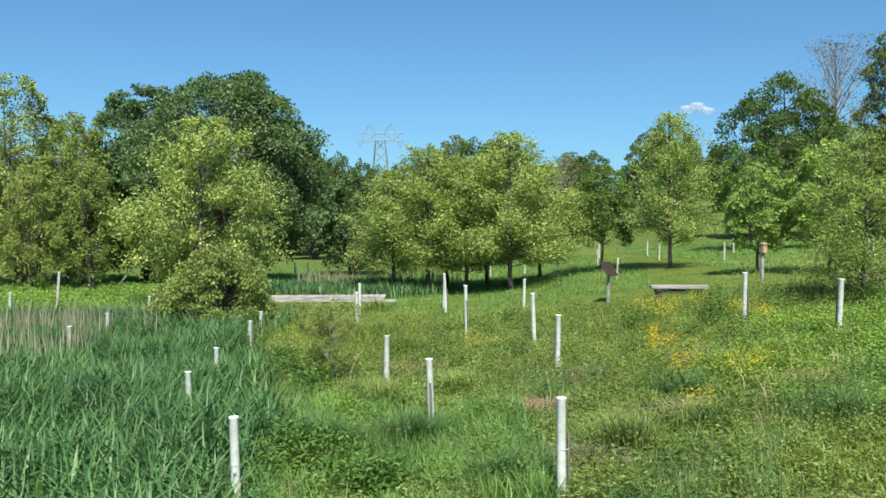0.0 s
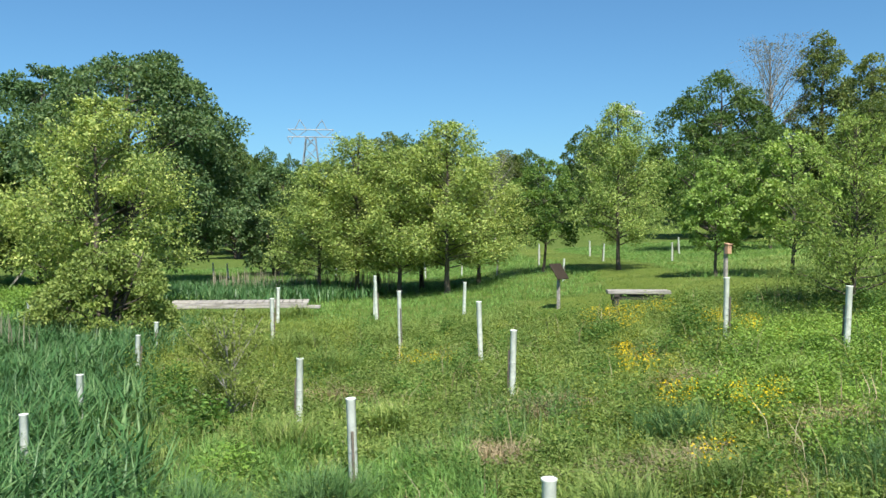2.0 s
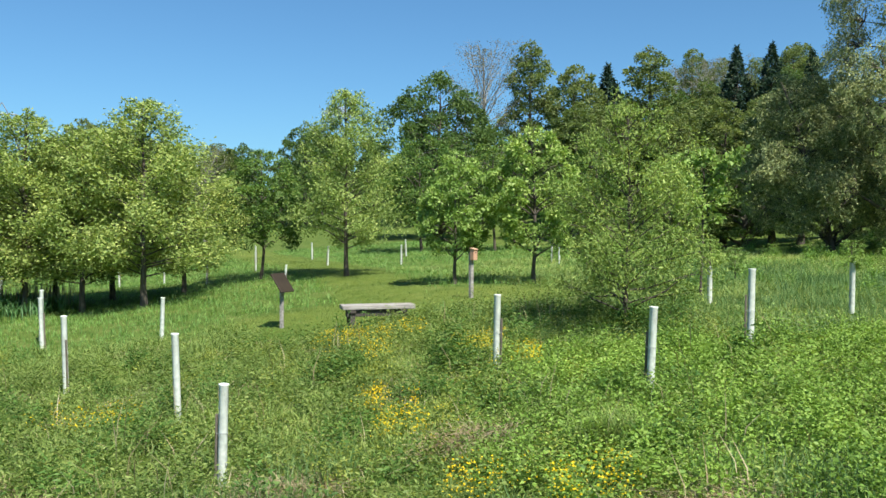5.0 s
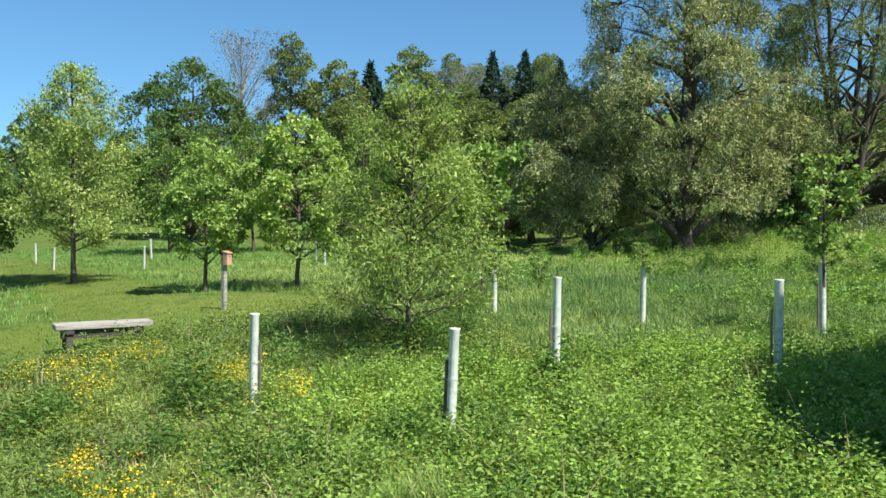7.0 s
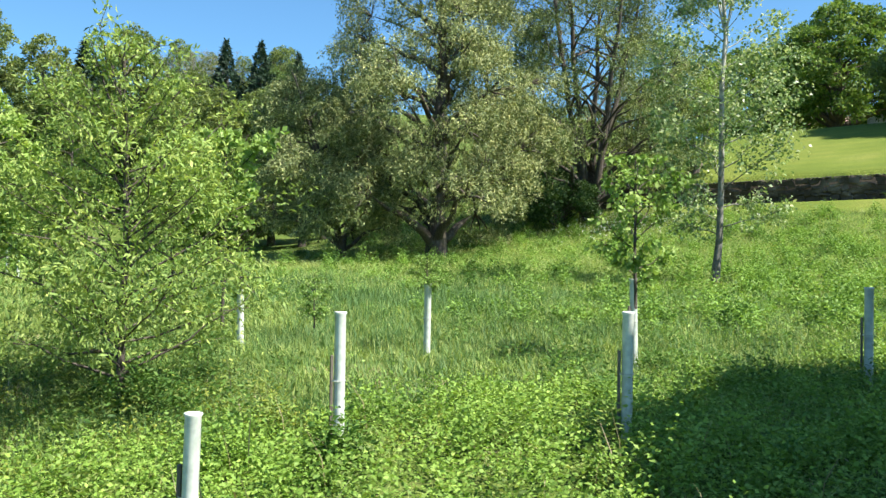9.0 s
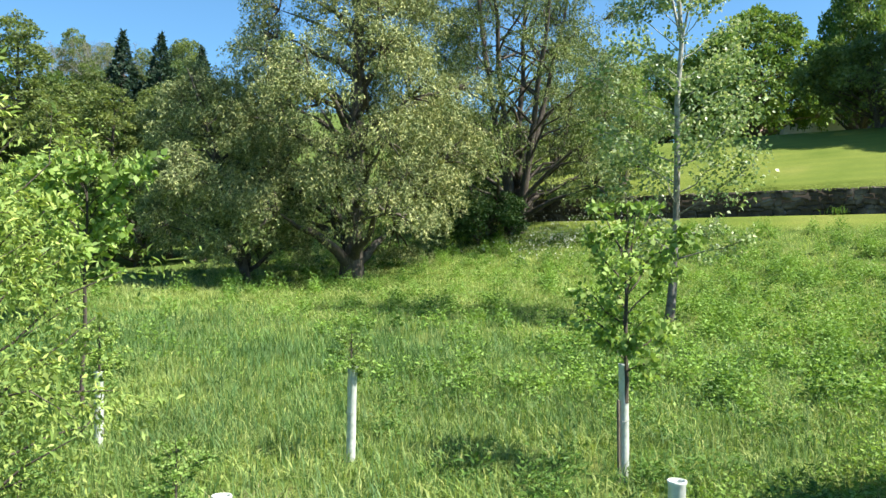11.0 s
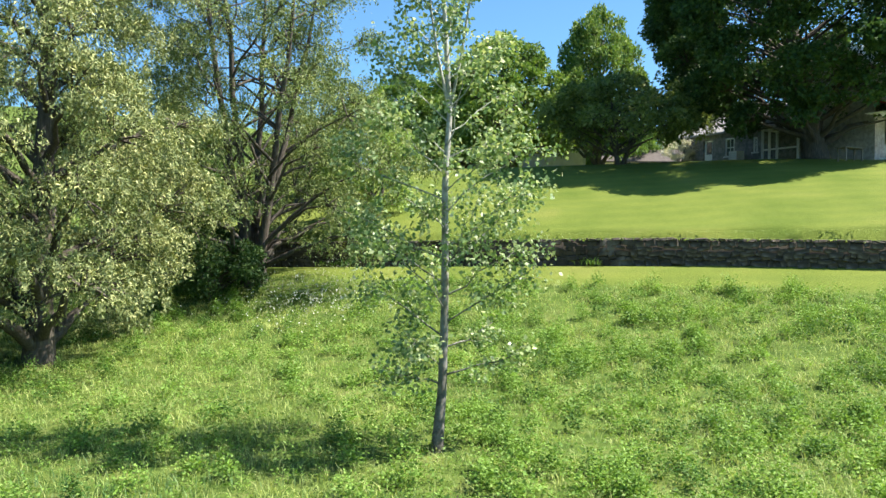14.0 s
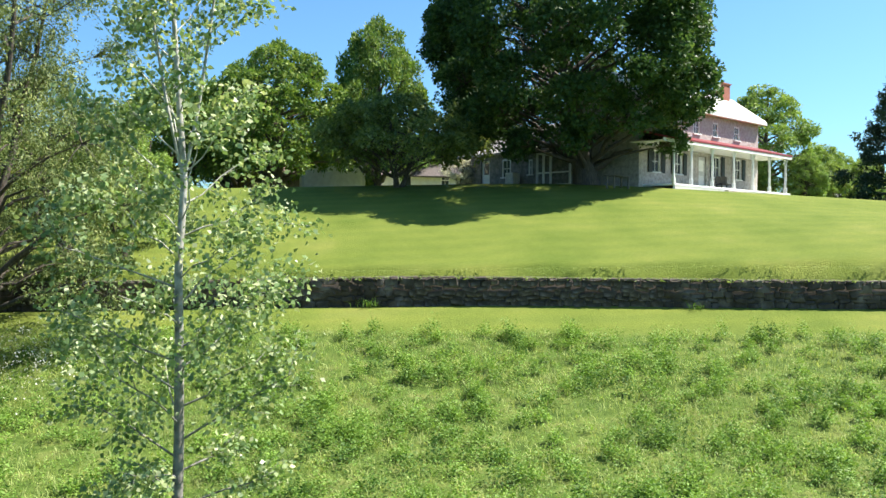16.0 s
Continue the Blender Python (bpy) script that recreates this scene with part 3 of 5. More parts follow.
# ---- trees of the meadow ----
tree("oak_tree", "young bushy oak with fresh green leaves", "tree", 11.0, 21.9, 4.5, 2.05, 0.45, "plume", 22000, 0.084, L_OAK, limbs=76, seed=3, trunk_r=0.04, rise=34, width=0.3, spread=0.42, twig=6, flakes=False, leaders=2)
gum = tree("sweetgum_tree", "young sweetgum with pale green leaves and slim trunk", "tree", 11.1, 41.0, 7.6, 2.55, 1.2, "plume", 24000, 0.1, L_GUM, seed=5, trunk_r=0.08, rise=36, group="sweetgums in the meadow", limbs=70, spread=0.55, twig=6, fine=1, leaders=3)
for gxx, gyy, sc, tn in ((3.3, 41.0, 1.08, 40), (1.2, 42.5, 0.98, 100), (-0.8, 43.2, 1.06, 170), (-2.6, 43.5, 0.9, 220), (5.0, 43.5, 0.86, 290), (0.2, 46.5, 0.95, 333), (2.4, 45.5, 1.0, 15)):
    place_copy(gum, gxx, gyy, (sc * 1.2, sc * 1.2, sc * 0.94), tn)
maple = lobed_tree("maple_tree", "small rounded maple in full spring leaf", "tree", 20.6, 56.0, 7.2, 2.5, 1.5, "oval", 13000, 0.14, L_MAPLE, seed=8, trunk_r=0.08, group="maples in the meadow", lobes=26, lobe=0.36)
for mx, my, sc, tn in ((8.4, 45.0, 0.8, 130), (23.5, 51.8, 0.9, 15), (26.5, 46, 0.85, 215)):
    place_copy(maple, mx, my, sc, tn)
elm = lobed_tree("elm_tree", "young light-green tree with loose crown", "tree", 14.9, 32.4, 5.3, 1.55, 1.0, "oval", 12000, 0.12, L_SAPLING, seed=12, trunk_r=0.06, group="light green young trees", lobes=34, lobe=0.32, subs=7, flat=0.85)
for mx, my, sc, tn in ((12.6, 33.6, 0.85, 80), (21.5, 33.5, 0.8, 200)):
    place_copy(elm, mx, my, sc, tn)
tree("poplar_tree", "tall slender poplar with grey trunk and sparse silvery leaves", "tree", 27.7, 19.05, 12.5, 2.35, 1.3, "slim", 17000, 0.1, L_POPLAR, M_BARK_POPLAR, limbs=54, seed=21, trunk_r=0.085, rise=40, width=0.75, spread=0.42, twig=6, limb_r=0.2, fine=4, leaders=2, fork=0.56, flakes=False)
lobed_tree("willow_tree", "large spreading willow with drooping grey-green branches", "tree", 34.2, 32.2, 18.0, 5.2, 0.6, "skirt", 200000, 0.12, L_WILLOW, lobes=70, lobe=0.34, subs=9, seed=31, trunk_r=0.36, stems=1, width=0.36, hang=0.55, flat=0.9, ragged=0.3)
lobed_tree("willow_tree", "lower grey-green willow with leaning limbs", "tree", 32.0, 35.4, 8.6, 3.6, 0.5, "dome", 76000, 0.12, L_WILLOW, lobes=44, lobe=0.32, subs=8, seed=32, trunk_r=0.2, stems=2, lean=(-0.9, 2.0), width=0.36, hang=0.45, flat=0.85, ragged=0.25)
lobed_tree("willow_tree", "tall multi-stemmed willow with thin crown", "tree", 44.5, 29.5, 18.0, 6.6, 0.8, "skirt", 150000, 0.13, L_WILLOW_GREEN, lobes=96, lobe=0.25, subs=8, seed=33, trunk_r=0.34, stems=5, width=0.34, hang=0.5, flat=0.9, ragged=0.3)
lobed_tree("willow_bush", "light green willow shrub above the wall", "bush", 51.2, 26.2, 6.6, 2.7, 0.3, "dome", 20000, 0.15, L_OAK, lobes=30, seed=35, trunk_r=0.2, stems=4, width=0.4)
lobed_tree("willow_bush", "light green willow shrub above the wall", "bush", 56.5, 31.5, 7.5, 3.4, 0.3, "dome", 20000, 0.17, L_WILLOW_GREEN, lobes=30, seed=36, trunk_r=0.2, stems=4, width=0.4)
sapling = tree("maple_sapling", "leafy young maple sapling growing out of a tree tube", "sapling", 16.43, 17.36, 2.1, 0.65, 0.3, "oval", 2300, 0.085, L_SAPLING, seed=55, limbs=24, trunk_r=0.016, rise=50, width=0.7, spread=0.4, z=2.75, group="saplings in tubes", flakes=False)
tree("maple_sapling", "bright young maple standing in the meadow grass", "sapling", 15.9, 25.4, 3.9, 0.8, 2.0, "oval", 2600, 0.12, L_SAPLING, seed=56, limbs=22, trunk_r=0.025, rise=40, width=0.8, spread=0.5, flakes=False)
for sx, sy, sz, sc, tn in ((10.8, 18.7, 2.75, 0.22, 30), (15.54, 20.45, 2.7, 0.3, 80), (14.58, 23.58, 2.5, 0.4, 190), (-1.19, 17.48, 1.2, 0.12, 10)):
    cs = copy_thing(sapling, pose(sx, sy, sz, 0, 0, tn))
    cs.scale = (sc * 1.3, sc * 1.3, sc)
lobed_tree("dark_shrub", "dark dense shrub at the end of the stone wall", "bush", 46.0, 33.2, 3.2, 2.6, 0.2, "dome", 12000, 0.14, L_DARK, lobes=24, seed=37, trunk_r=0.08, stems=4)
lobed_tree("dark_shrub", "dark dense undergrowth below the tall willow", "bush", 42.6, 30.5, 2.6, 2.4, 0.2, "dome", 12000, 0.13, L_DARK, lobes=24, seed=38, trunk_r=0.08, stems=4)
tree("willow_sapling", "thin upright willow shoots with sparse yellow-green leaves", "sapling", -2.3, 17.8, 1.7, 0.75, 0.25, "oval", 11000, 0.05, L_YELLOW, M_BARK_PALE, seed=57, limbs=36, trunk_r=0.006, stems=3, rise=60, width=0.4, spread=0.6, flakes=False)
# beside the reed bed
lobed_tree("ash_tree", "large dark green ash with dense uneven crown", "tree", -13.0, 50, 12.9, 5.9, 1.0, "oval", 62000, 0.2, L_ASH, seed=41, lobes=46, lobe=0.34, trunk_r=0.35, subs=11, ragged=0.15)
lobed_tree("ash_tree", "large dark green ash behind the thicket", "tree", -18.4, 52, 12.6, 3.6, 1.0, "oval", 34000, 0.2, L_ASH, seed=42, lobes=34, lobe=0.38, trunk_r=0.3, subs=10, ragged=0.15)
tree("sweetgum_tree", "broad light green tree behind a thorn bush", "tree", -10.4, 36, 8.2, 3.5, 0.5, "plume", 34000, 0.125, L_GUM, seed=43, limbs=70, spread=0.42, trunk_r=0.13, twig=6, leaders=2)
lobed_tree("thorn_bush", "low spreading thorn bush with yellow-green leaves", "bush", -7.6, 28.2, 2.9, 2.2, 0.1, "dome", 24000, 0.1, L_YELLOW, seed=44, lobes=36, lobe=0.32, stems=5, trunk_r=0.1)
lobed_tree("thorn_bush", "dense dark green shrub by the reeds", "bush", -6.5, 60, 7.6, 2.4, 0.2, "oval", 16000, 0.2, L_ASH, seed=45, lobes=30, lobe=0.4, stems=3, trunk_r=0.12)
# the tree that shades the weeds beside the path
lobed_tree("shade_tree", "broad dark-leaved maple standing beside the path", "tree", 14.5, 6.0, 10.8, 4.6, 2.0, "oval", 80000, 0.36, L_DARK, seed=51, lobes=56, trunk_r=0.25, width=0.8)

# ---- far woods ----
thick = lobed_tree("thicket_tree", "slender yellow-green tree of a thicket edge", "tree", -25.3, 50, 12.9, 2.7, 0.6, "oval", 13000, 0.19, L_YELLOW, seed=61, lobes=40, lobe=0.34, subs=7, stems=3, trunk_r=0.14, group="thicket trees", flat=1.1, ragged=0.3)
for mx, my, sc, tn in ((-21.2, 49, 0.8, 70), (-24, 54, 0.85, 120), (-30, 53, 0.85, 200), (-19.5, 46.5, 0.58, 260), (-16.2, 47.5, 0.62, 20), (-33, 48, 0.9, 300), (-28, 58, 0.9, 330), (-36, 57, 0.9, 10), (-22.6, 46.0, 0.55, 45)):
    place_copy(thick, mx, my, (sc * 1.12, sc * 1.12, sc), tn)
lobed_tree("woodland_tree", "broad dark green woodland tree with dense domed crown", "tree", 35.0, 87, 17.4, 7.7, 1.0, "dome", 34000, 0.28, L_WOOD, seed=76, lobes=50, lobe=0.3, subs=11, trunk_r=0.4, group="woodland trees")
wood_a = lobed_tree("woodland_tree", "dark green woodland tree with full crown", "tree", 43.5, 108, 14.0, 6.0, 1.0, "dome", 15000, 0.34, L_WOOD, seed=71, lobes=32, trunk_r=0.4, group="woodland trees")
wood_b = lobed_tree("woodland_tree", "mid-green woodland tree with uneven crown", "tree", 50.5, 95.2, 20.5, 3.4, 1.5, "oval", 17000, 0.3, L_HILL, seed=72, lobes=44, lobe=0.46, subs=11, trunk_r=0.35, group="woodland trees", ragged=0.3)
wood_c = lobed_tree("woodland_tree", "pale green woodland tree on the slope", "tree", 51.6, 87, 16.8, 3.7, 1.2, "oval", 15000, 0.3, L_HILL, seed=73, lobes=44, lobe=0.42, subs=11, trunk_r=0.35, group="woodland trees", ragged=0.3)
bare = tree("woodland_tree", "tall thin-leaved tree with bare grey twigs", "tree", 45.2, 97, 21, 5.0, 5, "round", 7000, 0.17, L_BARE, M_BARK_PALE, seed=74, limbs=90, trunk_r=0.35, rise=55, spread=0.5, group="woodland trees", twig=8, fine=5)
spruce = tree("spruce_tree", "dark pointed spruce on the far hillside", "tree", 85.1, 98.1, 15.6, 4.8, 0.6, "spruce", 15000, 0.55, L_CONIFER, seed=75, limbs=130, fine=0, trunk_r=0.3, rise=-6, droop=0.1, spread=0.22, width=0.3, group="spruces on the hill", twig=5)
place_copy(spruce, 87.1, 93.9, 0.97, 90)
place_copy(spruce, 57.3, 88.7, 1.06, 30)
place_copy(spruce, 59.0, 90.0, 0.9, 130)
place_copy(spruce, 92.0, 92.0, 0.85, 200)
rf = random.Random(9)
kinds = (wood_a, wood_b, wood_c, wood_b)


def copse(n, x0, x1, y0, y1, lo, hi, pick=kinds):
    for _ in range(n):
        px, py = rf.uniform(x0, x1), rf.uniform(y0, y1)
        s = rf.uniform(lo, hi) * rf.choice((0.8, 1.0, 1.0, 1.12))
        if abs(px + 0.0742 * py) < 4.5 and py > 100:
            s *= 0.55
        place_copy(rf.choice(pick), px, py, (s * rf.uniform(0.85, 1.15), s * rf.uniform(0.85, 1.15), s), rf.uniform(0, 360))


copse(30, -75, 16, 148, 172, 1.1, 1.2, (wood_a, wood_a, wood_c))
copse(6, -70, -25, 62, 100, 0.6, 0.85)
copse(6, -40, -4, 85, 125, 0.6, 0.9, (wood_a, wood_a, wood_b))
copse(14, 16, 44, 118, 150, 0.66, 0.8, (wood_a, wood_c))
copse(5, -60, 25, 300, 330, 1.3, 1.6, (wood_a,))
for wx, wy, wz, tn in ((-24, 150, 1.25, 10), (-18.6, 149, 1.22, 50), (-14.8, 152, 1.15, 120), (-11.4, 150, 1.05, 200), (-7.2, 151, 1.1, 260), (-2.4, 150, 1.16, 310)):
    place_copy(wood_a, wx, wy, (0.75, 0.75, wz), tn)
place_copy(wood_a, 29.5, 119, (0.8, 0.8, 1.0), 40)
place_copy(bare, 15.5, 112, 0.55, 80)
place_copy(bare, 101.6, 123.5, 0.62, 80)
place_copy(bare, 106, 121, 0.6, 190)
place_copy(bare, 98, 127, 0.6, 130)
place_copy(wood_b, 54.6, 77.9, (1.0, 1.0, 0.83), 150)
place_copy(wood_c, 54.4, 71.5, (1.0, 1.0, 0.68), 220)
place_copy(wood_b, 44.5, 76.0, (1.0, 1.0, 0.6), 20)
place_copy(wood_c, 48.5, 80.0, (1.0, 1.0, 0.75), 100)
place_copy(wood_a, 60.0, 80.0, 0.85, 300)
copse(10, 56, 84, 84, 112, 0.45, 0.65, (wood_a, wood_c))
copse(9, 76, 125, 95, 145, 0.7, 0.9, (wood_a, wood_c))
copse(6, 58, 85, 62, 80, 0.5, 0.68, (wood_b, wood_c))
copse(6, 66, 95, 38, 58, 0.5, 0.66, (wood_c, wood_a))
for k, (wx, wy, sc, tn) in enumerate(((39.0, 54.8, 0.45, 0), (36.9, 49.8, 0.4, 40), (41.9, 53.3, 0.5, 80), (39.6, 48.7, 0.44, 120), (44.1, 51.0, 0.5, 160), (41.8, 46.4, 0.44, 200), (46.3, 48.5, 0.5, 240), (45.8, 59.2, 0.52, 280), (49.0, 57.1, 0.52, 320))):
    place_copy((wood_b, wood_c, wood_b, wood_a)[k % 4], wx, wy, (sc * 1.25, sc * 1.25, sc), tn)
# round the house
lobed_tree("shade_maple", "huge old maple with dense dark crown before the house", "tree", 64.6, 2.1, 17.2, 8.6, 1.2, "round", 160000, 0.22, L_DARK, width=0.8, seed=81, lobes=80, lobe=0.26, subs=12, trunk_r=0.6, lean=(0.3, 2.6), ragged=0.1, limb=0.24)
lobed_tree("crabapple_tree", "low wide brown-green crabapple on the lawn", "tree", 64.1, 13.7, 5.6, 5.0, 1.0, "dome", 20000, 0.22, L_HILL, seed=82, lobes=44, lobe=0.26, trunk_r=0.2, stems=3)
rnd = lobed_tree("maple_tree", "large round-crowned maple beyond the lawn", "tree", 77, 22.1, 10.9, 6.0, 1.0, "dome", 32000, 0.27, L_MAPLE, seed=83, lobes=50, lobe=0.28, subs=10, trunk_r=0.35, group="maples behind the house")
place_copy(rnd, 84, 14.5, (0.78, 0.78, 1.32), 90)
place_copy(rnd, 80.5, 30.5, 0.8, 210)
place_copy(rnd, 92, 27, 1.0, 250)
for mx, my, sc, tn in ((98.0, 18.3, 0.6, 1290), (102.2, 12.9, 0.6, 1390), (105.9, 8.4, 0.6, 1470), (109.6, 4.3, 0.6, 1540), (96.9, 11.4, 0.6, 1010)):
    place_copy(rnd, mx, my, sc, tn)
ash = lobed_tree("ash_tree", "pale green ash behind the end of the porch", "tree", 84.6, -19.4, 10.8, 4.6, 0.3, "dome", 30000, 0.24, L_OAK, seed=84, lobes=54, lobe=0.32, trunk_r=0.3, group="trees behind the porch")
for mx, my, sc, tn in ((89, -27.5, 0.6, 30), (95, -33, 0.55, 160), (102, -40, 0.6, 220), (93, -20, 0.7, 75), (84, -25, 0.4, 140), (80.5, -21, 0.42, 200), (86, -29.5, 0.45, 260)):
    place_copy(ash, mx, my, sc, tn)
tree("pine_tree", "dark pine at the end of the lawn", "tree", 67.0, -19.8, 10.6, 3.3, 0.5, "spruce", 18000, 0.3, L_CONIFER, seed=85, limbs=110, trunk_r=0.2, rise=5, spread=0.3, width=0.3)
tree("blossom_bush", "white-flowering bush at the corner of the wing", "bush", 75.6, 8.7, 2.0, 1.1, 0.2, "round", 5000, 0.09, G_WHITE, seed=86, limbs=30, stems=3, trunk_r=0.05, rise=45, spread=0.5)


# ---- retaining wall ----
M_STONE = solid_material("field_stone", [(0.34, (0.05, 0.04, 0.03)), (0.52, (0.085, 0.07, 0.055)), (0.7, (0.2, 0.175, 0.145))], 1.1, 0.95, 0.8, bump_scale=9)
M_MORTAR = solid_material("wall_core", [(0.3, (0.04, 0.034, 0.027)), (0.7, (0.085, 0.072, 0.056))], 2, 1.0, 0.8)


def box_mesh(sx, sy, sz, seed=0, rough=0.0, bevel=0.0):
    bm = bmesh.new()
    bmesh.ops.create_cube(bm, size=1, matrix=Matrix.Diagonal((sx, sy, sz, 1)))
    if bevel:
        bmesh.ops.bevel(bm, geom=bm.edges[:], offset=bevel, segments=1, affect="EDGES")
    if rough:
        r = random.Random(seed)
        for v in bm.verts:
            v.co += Vector((r.uniform(-1, 1), r.uniform(-1, 1), r.uniform(-1, 1))) * rough
    return bm


def box_at(name, c, size, mat, parent, label="", bevel=0.0, turn=None):
    bm = box_mesh(*size, bevel=bevel)
    bmesh.ops.transform(bm, matrix=Matrix.Translation(c) @ (turn or Matrix()), verts=bm.verts)
    return part(name, bm, mat, parent, label)


WALL_Y0, WALL_Y1, WALL_H = -14.0, 33.5, 1.18
retaining = tagged(new("retaining_wall"), "long low dry stone retaining wall below the lawn", "wall", kind="structure")
core = []
steps = np.linspace(WALL_Y0, WALL_Y1, 60)
cv, cf = [], []
for k, yy in enumerate(steps):
    xx = float(wall_line(yy))
    zb = float(height(xx - 0.2, yy))
    cv += [(xx - 0.01, yy, zb - 0.4), (xx - 0.01, yy, zb + WALL_H - 0.05), (xx + 1.3, yy, zb + WALL_H - 0.03), (xx + 1.3, yy, zb - 0.4)]
    if k:
        o = k * 4
        cf += [(o - 4, o, o + 1, o - 3), (o - 3, o + 1, o + 2, o - 2), (o - 2, o + 2, o + 3, o - 1), (o - 1, o + 3, o, o - 4)]
part("core", mesh_of("core", cv, cf, M_MORTAR), None, retaining)
rs = random.Random(15)
stone_shapes = []
for k in range(8):
    me = bpy.data.meshes.new("stone")
    bm = box_mesh(1, 1, 1, k, 0.11, 0.16)
    bm.to_mesh(me)
    bm.free()
    me.materials.append(M_STONE)
    stone_shapes.append(me)
stone_rows = []
zc = 0.0
while zc < WALL_H - 0.06:
    rh = rs.uniform(0.14, 0.27)
    if zc + rh > WALL_H - 0.09:
        rh = WALL_H - zc
    stone_rows.append((zc, rh))
    zc += rh
loose = []
count = 0
for zr, rh in stone_rows:
    yy = WALL_Y0 + rs.uniform(0, 0.3)
    while yy < WALL_Y1 - 0.6:
        ln = rs.uniform(0.18, 0.62)
        yc = yy + ln / 2
        xx = float(wall_line(yc))
        zb = float(height(xx - 0.2, yc))
        cap = zr + rh > WALL_H - 0.05
        m = pose(xx + 0.075 + rs.uniform(-0.035, 0.03), yc, zb + zr + rh / 2 + (rs.uniform(-0.05, -0.02) if cap else rs.uniform(-0.07, 0.07)), rs.uniform(-4, 4) if cap else rs.uniform(-13, 13), rs.uniform(-3, 3), -5.8 + rs.uniform(-4, 4))
        m = m @ Matrix.Diagonal((0.3, ln * 1.02, rh * (0.95 if cap else rs.uniform(0.75, 1.35)), 1))
        me = rs.choice(stone_shapes)
        if 4 < yc < 14 and count < 290:
            st = new("stone", me)
            st.parent = retaining
            st.matrix_basis = m
            count += 1
        else:
            loose.append((me, m))
        yy += ln
lv, lf = [], []
for me, m in loose:
    o = len(lv)
    lv += [tuple(m @ v.co) for v in me.vertices]
    lf += [tuple(o + i for i in p.vertices) for p in me.polygons]
lm = bpy.data.meshes.new("stone_rest")
lm.from_pydata(lv, [], lf)
lm.materials.append(M_STONE)
tagged(part("stone_rest", lm, None, retaining), kind="stuff")

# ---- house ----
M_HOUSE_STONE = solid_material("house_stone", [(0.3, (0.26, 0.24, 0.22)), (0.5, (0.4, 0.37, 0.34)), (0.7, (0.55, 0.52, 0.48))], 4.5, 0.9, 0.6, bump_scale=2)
# house stone with the maple's shade darkened in, for the wing; barn too
M_DIMMED_STONE = solid_material("dimmed_stone", [(0.3, (0.13, 0.12, 0.115)), (0.5, (0.22, 0.205, 0.195)), (0.7, (0.34, 0.32, 0.3))], 4.5, 0.9, 0.6, bump_scale=2)
M_STUCCO = solid_material("white_stucco", [(0.3, (0.6, 0.58, 0.55)), (0.7, (0.76, 0.74, 0.71))], 2.5, 0.85, 0.3)
M_BRICKISH = solid_material("pink_brick", [(0.3, (0.36, 0.31, 0.29)), (0.5, (0.46, 0.4, 0.375)), (0.7, (0.58, 0.53, 0.5))], 7, 0.9, 0.5)
M_WHITE = solid_material("white_paint", [(0.3, (0.72, 0.72, 0.7)), (0.7, (0.82, 0.82, 0.8))], 3, 0.5, 0.1)
M_ROOF_LIGHT = solid_material("light_metal_roof", [(0.3, (0.62, 0.6, 0.55)), (0.7, (0.74, 0.72, 0.66))], 1.5, 0.45, 0.1)
M_ROOF_RED = solid_material("red_metal_roof", [(0.3, (0.15, 0.018, 0.022)), (0.7, (0.22, 0.035, 0.038))], 2, 0.5, 0.1)
M_ROOF_DARK = solid_material("dark_shingle", [(0.3, (0.06, 0.05, 0.045)), (0.7, (0.14, 0.12, 0.11))], 6, 0.9, 0.4)
M_ROOF_GREY = solid_material("grey_shingle", [(0.3, (0.3, 0.29, 0.28)), (0.7, (0.46, 0.45, 0.43))], 6, 0.8, 0.4)
M_ROOF_BROWN = solid_material("brown_shingle", [(0.3, (0.24, 0.15, 0.13)), (0.7, (0.38, 0.27, 0.24))], 6, 0.9, 0.4)
M_BRICK = solid_material("chimney_brick", [(0.3, (0.2, 0.07, 0.05)), (0.7, (0.34, 0.14, 0.1))], 8, 0.9, 0.4)
M_SHUTTER = solid_material("dark_green_shutter", [(0.3, (0.012, 0.02, 0.02)), (0.7, (0.025, 0.035, 0.035))], 6, 0.5, 0.2)
M_GLASS, _n, _l, _b = material("window_glass", 0.06, 0.8)
_b.inputs["Base Color"].default_value = (0.05, 0.06, 0.07, 1)
M_DOOR = solid_material("painted_door", [(0.3, (0.55, 0.55, 0.53)), (0.7, (0.7, 0.7, 0.68))], 4, 0.5, 0.1)

E_AX, N_AX = Vector((0.604, -0.797, 0)), Vector((0.797, 0.604, 0))
HOUSE = Matrix(((E_AX.x, N_AX.x, 0, 63.4), (E_AX.y, N_AX.y, 0, -3.0), (0, 0, 1, 0), (0, 0, 0, 1)))
house = tagged(new("farmhouse"), "two-storey stone farmhouse with white columned porch and red porch roof", "house")
house.matrix_basis = HOUSE


